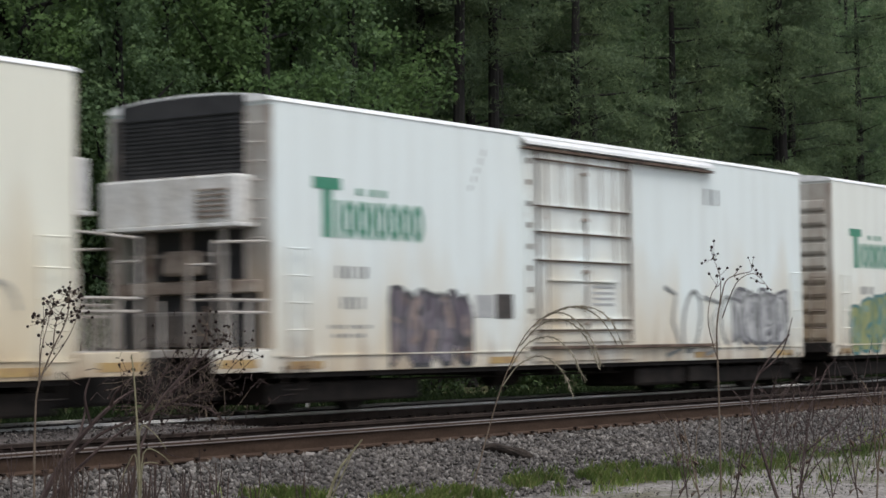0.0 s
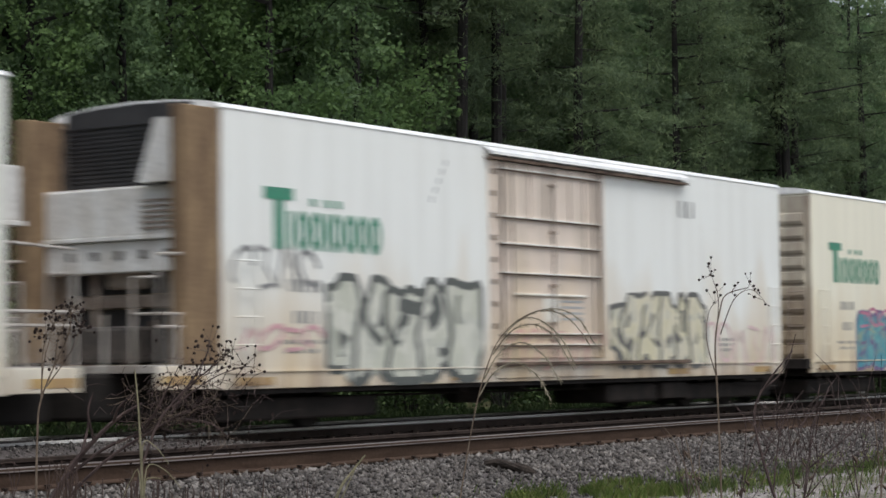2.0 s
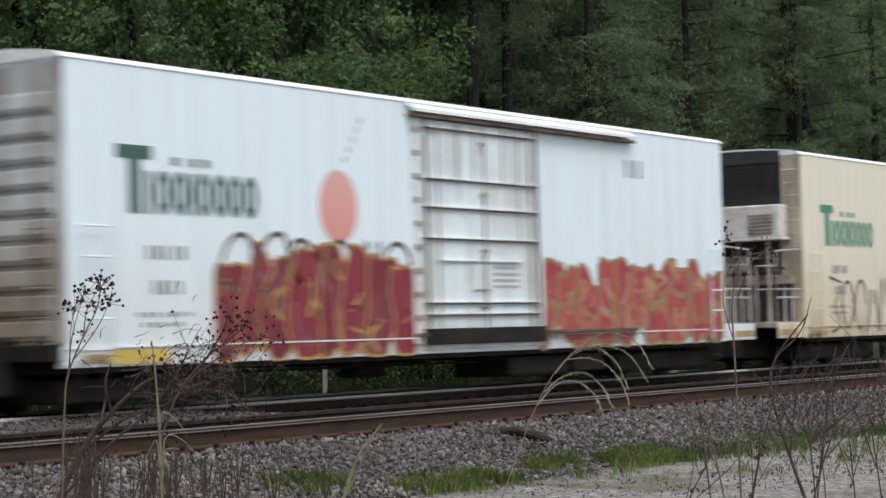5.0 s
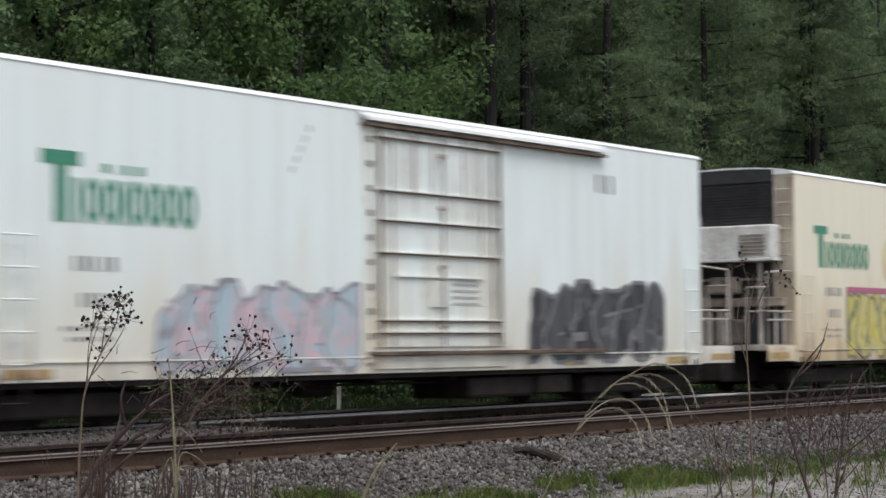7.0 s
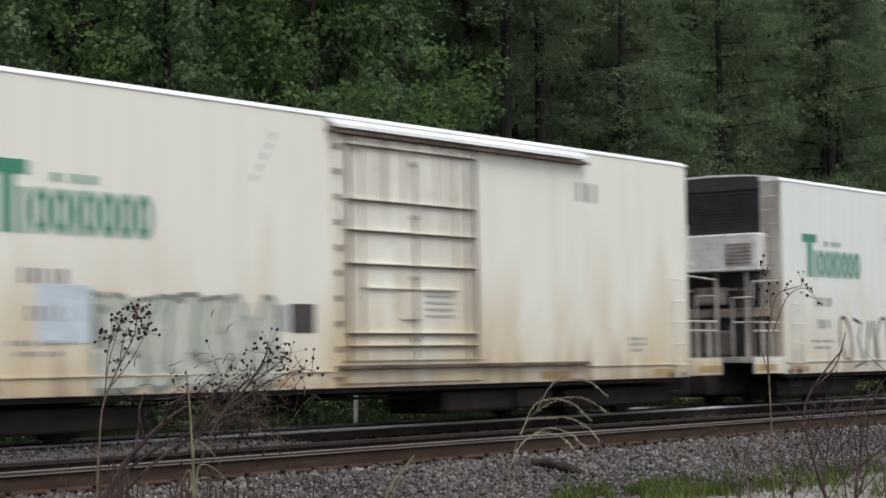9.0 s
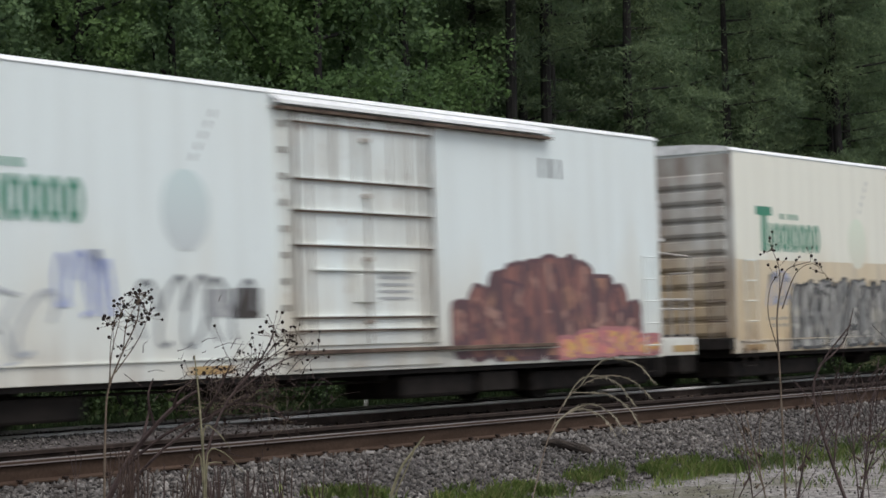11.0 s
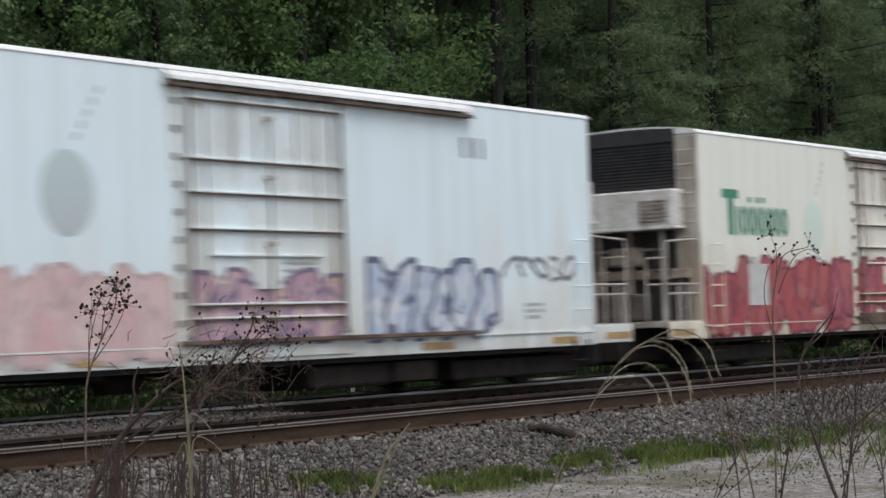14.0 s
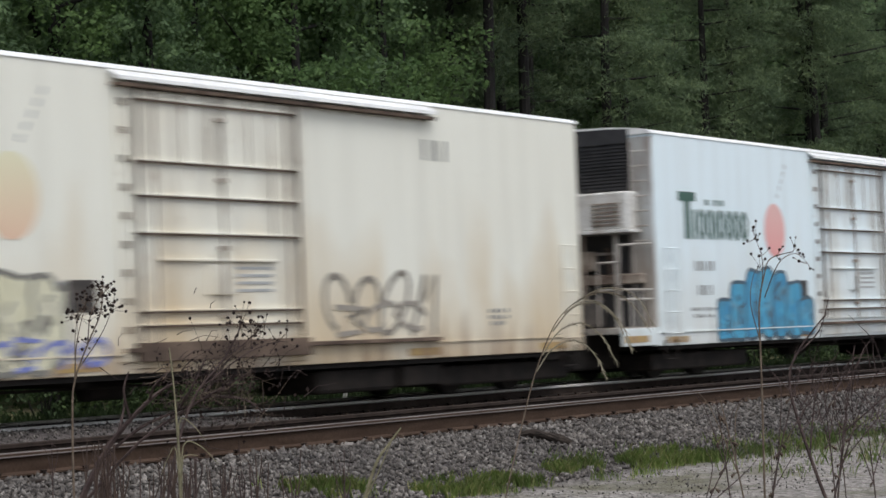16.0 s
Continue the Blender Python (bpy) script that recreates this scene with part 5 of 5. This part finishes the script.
def weed(name, label, d, base, tip_paths, mat, rad, category="weed", thin=0.5):
    """A weed whose foot is at base; paths are slopes, turned into metres from the foot."""
    foot = stand(*base, d)
    ob = thing(name, label, category, m=Matrix.Translation(foot) @ pose(0, 0, 0, 0, 0, YAW))
    out = []
    for i, path in enumerate(tip_paths):
        pts = [((u - base[0]) * d, 0.02 * i * (-1) ** i * min(1, k), (v - base[1]) * d) for k, (u, v) in enumerate(path)]
        pts = eased(pts)
        n = len(pts)
        r = rad if i == 0 else rad * thin
        part("stem" if i == 0 else "branch", tube(bmesh.new(), pts, [r * (1 - 0.65 * k / (n - 1)) for k in range(n)], 5), mat, ob)
        out.append(pts)
    return ob, foot, out


def seed_heads(ob, points, rng, count, spread, size):
    """Small dark seed heads on fine stalks round the tips."""
    bm, st = bmesh.new(), bmesh.new()
    for i in range(count):
        p = Vector(rng.choice(points))
        q = p + Vector((rng.gauss(0, spread), rng.gauss(0, spread * 0.6), rng.gauss(spread * 0.3, spread)))
        bmesh.ops.create_icosphere(bm, subdivisions=1, radius=size * rng.uniform(0.6, 1.2), matrix=Matrix.Translation(q) @ Matrix.Diagonal((1, 1, rng.uniform(0.7, 1.2), 1)))
        tube(st, (p, (p + q) / 2 + Vector((0, 0, -0.1 * spread)), q), 0.0011, 3)
    tagged(part("seed_spray", bm, SEED, ob, "dry dark seed heads"), kind="stuff")
    tagged(part("seed_stalk", st, STALK, ob), kind="stuff")


rng = random.Random(3)
LEFT, LEFT_FOOT, p = weed("seed_weed", "tall dead weed with dark seed heads", 9.0, (-0.1941, -0.1689), (
    ((-0.1941, -0.1689), (-0.1951, -0.0743), (-0.1946, -0.0311), (-0.1930, -0.0149), (-0.1862, 0.0026), (-0.1795, 0.0174), (-0.1784, 0.0303)),
    ((-0.1930, -0.0149), (-0.1914, 0.0013), (-0.1886, 0.0134), (-0.1859, 0.0229)),
    ((-0.1903, -0.0081), (-0.1827, 0.0034), (-0.1778, 0.0119), (-0.1746, 0.0205)),
    ((-0.1862, 0.0026), (-0.1832, 0.0161), (-0.1773, 0.0268)),
    ((-0.1924, -0.0127), (-0.1941, 0.0041), (-0.1924, 0.0162))), STALK, 0.0065)
seed_heads(LEFT, [q for path in p for q in path[-2:]] + [p[0][-5], p[0][-9]], rng, 110, 0.031, 0.0078)
RIGHT, RIGHT_FOOT, p = weed("seed_weed", "tall dead weed with sparse seed heads", 10.0, (0.1327, -0.1470), (
    ((0.1327, -0.1470), (0.1319, -0.0794), (0.1314, -0.0227), (0.1308, 0.0071), (0.1335, 0.0233), (0.1368, 0.0313), (0.1476, 0.0344)),
    ((0.1314, -0.0091), (0.1265, 0.0099), (0.1281, 0.0233), (0.1314, 0.0273)),
    ((0.1308, 0.0071), (0.1335, 0.0287), (0.1303, 0.0409)),
    ((0.1335, 0.0124), (0.1395, 0.0286), (0.1476, 0.0333), (0.1535, 0.0283))), STALK, 0.006)
seed_heads(RIGHT, [q for path in p for q in path[-4::3]], rng, 30, 0.03, 0.0078)
MID, MID_FOOT, p = weed("seed_weed", "dead weed with a spray of seed heads", 9.5, (-0.1565, -0.1560), (
    ((-0.1565, -0.1560), (-0.1511, -0.0750), (-0.1389, -0.0292), (-0.1227, -0.0079), (-0.1146, 0.0055), (-0.1130, 0.0131)),
    ((-0.1308, -0.0185), (-0.1119, -0.0053), (-0.0984, -0.0001), (-0.0916, 0.0003)),
    ((-0.1227, -0.0079), (-0.1092, 0.0027), (-0.1024, 0.0086))), TWIG, 0.008)
seed_heads(MID, [q for path in p for q in path[-4::3]], rng, 60, 0.04, 0.0078)
PLUME, PLUME_FOOT, p = weed("plume_grass", "arching straw-coloured reed grass plume", 8.0, (-0.0065, -0.1448), (
    ((-0.0065, -0.1448), (0.0097, -0.0829), (0.0227, -0.0358), (0.0303, -0.0130), (0.0395, 0.0058), (0.0508, 0.0159), (0.0638, 0.0195), (0.0751, 0.0144), (0.0832, 0.0024)),
    ((0.0286, -0.0183), (0.0368, -0.0077), (0.0476, -0.0040), (0.0568, -0.0107), (0.0616, -0.0216)),
    ((0.0319, -0.0103), (0.0411, 0.0020), (0.0524, 0.0051), (0.0616, -0.0021), (0.0676, -0.0141)),
    ((0.0373, 0.0010), (0.0470, 0.0111), (0.0584, 0.0131), (0.0676, 0.0054), (0.0735, -0.0082)),
    ((0.0435, 0.0098), (0.0543, 0.0169), (0.0643, 0.0135), (0.0719, 0.0037), (0.0762, -0.0083)),
    ((0.0476, 0.0138), (0.0597, 0.0190), (0.0708, 0.0188), (0.0795, 0.0128), (0.0849, 0.0013))), STALK, 0.0032, "grass", 0.9)
for o in PLUME.children:
    if o.name.startswith("branch"):
        o.data.materials[0] = PLUMEM
bm = bmesh.new()
for path in p:
    for a, e in zip(path[-14:], path[-13:]):
        a, e = Vector(a), Vector(e)
        for k in range(5):
            q = a.lerp(e, rng.random())
            tube(bm, (q, q + (e - a).normalized() * rng.uniform(0.012, 0.03) + Vector((rng.gauss(0, 0.006), rng.gauss(0, 0.006), rng.gauss(-0.003, 0.005)))), (0.0016, 0.0006), 3)
tagged(part("plume_hair", bm, PLUMEM, PLUME, "fine pale plume hairs"), kind="stuff")


def still_weeds():
    r = random.Random(8)
    bush, foot, p = weed("dead_bush", "leaning dead grey-brown bush with bare twigs", 10.5, (-0.2011, -0.0904), (
        ((-0.2011, -0.0904), (-0.1822, -0.0529), (-0.1673, -0.0342), (-0.1538, -0.0222), (-0.1443, -0.0170)),
        ((-0.1930, -0.0757), (-0.1632, -0.0451), (-0.1335, -0.0266), (-0.1186, -0.0187), (-0.1078, -0.0130)),
        ((-0.1822, -0.0529), (-0.1632, -0.0383), (-0.1443, -0.0305), (-0.1227, -0.0214), (-0.1114, -0.0188)),
        ((-0.1673, -0.0342), (-0.1692, -0.0206), (-0.1665, -0.0112)),
        ((-0.1741, -0.0435), (-0.1719, -0.0301), (-0.1714, -0.0247)),
        ((-0.1578, -0.0249), (-0.1538, -0.0182), (-0.1470, -0.0123)),
        ((-0.1335, -0.0266), (-0.1259, -0.0132), (-0.1186, -0.0052)),
        ((-0.1443, -0.0305), (-0.1349, -0.0185), (-0.1281, -0.0051)),
        ((-0.1308, -0.0245), (-0.1146, -0.0269), (-0.1051, -0.0338))), TWIG, 0.019, "bush")
    tips = [Vector(q) for path in p[1:] for q in path[-12::2] if q[0] > 0.5]
    bm = bmesh.new()
    for k in range(150):
        a = tips[r.randrange(len(tips))] + Vector((r.gauss(0, 0.15), r.gauss(0, 0.10), r.gauss(0, 0.10)))
        d = Vector((r.gauss(0.75, 0.4), r.gauss(0, 0.4), r.gauss(0.45, 0.4))) * r.choice((0.05, 0.08, 0.13))
        tube(bm, (a, a + d * 0.5 + Vector((r.gauss(0, 0.012), 0, r.gauss(0.008, 0.012))), a + d), (0.0024, 0.0018, 0.0009), 3)
    tagged(part("twig_tangle", bm, TWIG, bush), kind="stuff")
    bm = bmesh.new()
    for k in range(170):
        q = tips[r.randrange(len(tips))] + Vector((r.gauss(0.05, 0.13), r.gauss(0, 0.1), r.gauss(-0.03, 0.08)))
        a, w = r.uniform(0, math.tau), r.uniform(0.006, 0.013)
        side, drop = Vector((math.cos(a), math.sin(a), 0.2)) * w, Vector((r.gauss(0, 0.01), 0, -r.uniform(0.014, 0.034)))
        v = [bm.verts.new(p) for p in (q, q + side + drop * 0.5, q + drop, q - side + drop * 0.5)]
        bm.faces.new((v[0], v[1], v[2]))
        bm.faces.new((v[0], v[2], v[3]))
    tagged(part("withered_leaves", bm, SEED, bush, "small curled dark dead leaves"), kind="stuff")
    seed_heads(bush, tips, r, 250, 0.07, 0.0072)
    # a stiff pale stalk with dry drooping blades
    weed("dry_grass_stalk", "upright straw stalk with drooping dry blades", 9.2, (-0.1443, -0.1562), (
        ((-0.1443, -0.1562), (-0.1443, -0.0643), (-0.1451, -0.0372), (-0.1462, -0.0156), (-0.1476, -0.0007)),
        ((-0.1443, -0.0751), (-0.1438, -0.0373), (-0.1376, -0.0374), (-0.1314, -0.0456)),
        ((-0.1443, -0.0751), (-0.1430, -0.0481), (-0.1349, -0.0482), (-0.1265, -0.0573)),
        ((-0.1443, -0.0886), (-0.1422, -0.0562), (-0.1395, -0.0519), (-0.1346, -0.0523)),
        ((-0.1443, -0.0886), (-0.1470, -0.0507), (-0.1511, -0.0534), (-0.1546, -0.0614))), STRAW, 0.008, "grass")
    weed("dry_grass_stalk", "leaning yellow-green grass stalk", 12.0, (-0.0659, -0.1033), (
        ((-0.0659, -0.1033), (-0.0524, -0.0630), (-0.0449, -0.0510), (-0.0384, -0.0430)),
        ((-0.0605, -0.0845), (-0.0497, -0.0631), (-0.0422, -0.0470))), STRAW, 0.012, "grass")
    for k in range(68):
        u = r.choice((r.uniform(-0.212, -0.05), -0.1795 + r.gauss(0, 0.004), -0.142 + r.gauss(0, 0.0045), -0.109 + r.gauss(0, 0.004), r.uniform(-0.2, -0.06), r.uniform(0.105, 0.22)))
        near = u < 0
        d = r.uniform(9.5, 12)
        v = (r.uniform(-0.066, -0.046) if near else r.uniform(-0.063, -0.018)) - 0.0157 * u
        lean = r.uniform(-0.006, 0.006) if near else r.uniform(-0.02, 0.03)
        b = (u - lean, -1.52 / d)
        paths = [((b[0], b[1]), (u - lean * 0.6, b[1] * 0.45 + v * 0.55), (u, v))]
        if near and k % 2:
            paths.append(((u - lean * 0.4, b[1] * 0.2 + v * 0.8), (u + 0.003, v - 0.004), (u + r.uniform(-0.006, 0.008), v + 0.001)))
            paths.append(((u - lean * 0.4, b[1] * 0.25 + v * 0.75), (u - 0.003, v - 0.006), (u - r.uniform(0.002, 0.008), v - 0.001)))
        if not near:
            paths.append(((u - lean * 0.5, b[1] * 0.35 + v * 0.65), (u - lean * 0.1 - 0.006, v - 0.006), (u - 0.012, v + 0.004)))
            paths.append(((u - lean * 0.4, b[1] * 0.3 + v * 0.7), (u + 0.008, v - 0.008), (u + 0.015, v)))
        stalk, at, lines = weed("dead_stalk", "bare brown dead weed stalk" if near else "brown dead weed stalk with withered leaves", d, b, paths, r.choice((BRUSH, TWIG, BRUSH)) if near else r.choice((TWIG, STALK, TWIG)), r.uniform(0.005, 0.011) if near else r.uniform(0.004, 0.008))
        if not near:
            for j in range(5):
                q = Vector(lines[0][r.randrange(len(lines[0]) // 2 - 1, len(lines[0]) - 1)])
                w, h, s = r.uniform(0.006, 0.012), r.uniform(0.03, 0.06), r.choice((-1, 1)) * r.uniform(0.006, 0.03)
                bm = bmesh.new()
                v = [bm.verts.new(q + Vector(o)) for o in ((0, 0, 0), (s - w, 0.008, -h * 0.5), (s, -0.008, -h * 0.55), (s + w, 0.008, -h * 0.45), (s * 1.3, 0.004, -h))]
                for f in ((0, 1, 2), (0, 2, 3), (1, 4, 2), (2, 4, 3)):
                    bm.faces.new([v[n] for n in f])
                part("withered_leaf", bm, LITTER, stalk)
    tangle, foot, p = weed("dead_bush", "tangle of dead brown twigs beside the lane", 12.5, (0.1665, -0.0962), (
        ((0.1665, -0.0962), (0.1557, -0.0636), (0.1476, -0.0310), (0.1516, -0.0149), (0.1665, 0.0038)),
        ((0.1665, -0.0962), (0.1719, -0.0530), (0.1773, -0.0261), (0.1841, -0.0140)),
        ((0.1557, -0.0636), (0.1611, -0.0312), (0.1719, -0.0152)),
        ((0.1719, -0.0530), (0.1908, -0.0371), (0.2016, -0.0265)),
        ((0.1516, -0.0149), (0.1638, -0.0042), (0.1692, 0.0119)),
        ((0.1773, -0.0261), (0.1768, -0.0180), (0.1778, -0.0120))), TWIG, 0.012, "bush")
    bm = bmesh.new()
    for k in range(120):
        a = stand(r.uniform(0.150, 0.212), r.uniform(-0.054, -0.022), 12.5 + r.uniform(-0.6, 0.6)) - foot
        a = Vector((a.dot(SIDE), a.dot(AHEAD), a.z))
        d = Vector((r.gauss(0.1, 0.4), r.gauss(0, 0.4), r.gauss(0.6, 0.4))) * r.choice((0.12, 0.2, 0.3))
        tube(bm, (a, a + d * 0.5 + Vector((r.gauss(0, 0.03), 0, r.gauss(0.02, 0.02))), a + d), (0.0036, 0.0028, 0.001), 3)
    tagged(part("twig_tangle", bm, TWIG, tangle), kind="stuff")


still_weeds()


def motions():
    """The train rolls by at an even pace; the tall weeds sway in its wind."""
    for (x, *_), c in zip(CARS, cars):
        walk(c, [(t, pose(x - SPEED * t, NEAR_SIDE, 0)) for t in (0, 4, 8, 12, 16)])

    def sway(ob, foot, rows):
        walk(ob, [(t, Matrix.Translation(foot) @ pose(0, 0, 0, 0, 0, YAW) @ pose(0, 0, 0, 0, a, 0) @ pose(0, 0, 0, *away)) for t, a, *away in rows])

    sway(LEFT, LEFT_FOOT, ((0, 0.4), (0.5, -0.2), (1, -0.1), (1.5, 0.4), (2, 0.2), (2.5, 1.2), (3, -1.5), (3.5, 0.9), (4, 1), (4.5, 0.5), (5, 2.0), (7.5, 2.2), (8, 2.0), (8.5, 2.3), (11, 1.5), (11.5, 2.5), (12, 1.4), (12.5, 1.9), (13, 2.1), (13.5, 2.0), (14, 0.5), (14.5, 1.2), (15, 1), (15.5, 0.8), (16, -0.1)))
    sway(RIGHT, RIGHT_FOOT, ((0, 0.5), (0.5, -0.6), (1, -0.8), (1.5, 1.5), (2, -0.4), (2.5, 0.2), (3, -0.2), (3.5, 0.4), (4, -0.3), (4.5, 1.3), (5, -0.2), (7.5, -0.7), (8, -0), (8.5, -0.1), (11, 0.2), (11.5, 0.4), (12, -0.6), (12.5, 0.4), (13, 0.5), (13.5, -0.1), (14, 2.2), (14.5, 1.6), (15, 1.4), (15.5, 1.2), (16, 1.5)))
    sway(MID, MID_FOOT, ((0, 0.52), (0.5, 0.04), (1, 0.12), (1.5, 0.52), (2, 0.36), (2.5, 1.16), (3, -1), (3.5, 0.92), (4, 1), (4.5, 0.6), (5, 0.76), (7.5, 1), (8, 1.08), (8.5, 1.72), (11, 1.32), (11.5, 2.2), (12, 0.84), (12.5, 1.32), (13, 1.24), (13.5, 1.48), (14, 0.6), (14.5, 1.16), (15, 1), (15.5, 0.84), (16, 0.12)))
    sway(PLUME, PLUME_FOOT, ((0, 0.4, -0), (0.5, 0.6, -0), (1, -1, -0), (1.5, -7.1, -7.3), (2, -5.3, -0), (2.5, 2.4, -28.1), (3, 3, -31.6), (3.5, 13.8, -19.1), (4, 11.7, -25.1), (4.5, 3, -27.4), (5, 5, -30), (7.5, 12.5, -24.7), (8, 4.3, -43.8), (8.5, -13.6, -47.2), (11, -3.5, -41.9), (11.5, 4.5, -37.8), (12, 17.9, -12.6), (12.5, 20.5, -0), (13, 11.8, -11.9), (13.5, 4.2, -34.2), (14, 12.2, -18.6), (14.5, 23.4, -0), (15, 18, -3), (15.5, 2.7, -0), (16, -0.2, -6.8)))


motions()
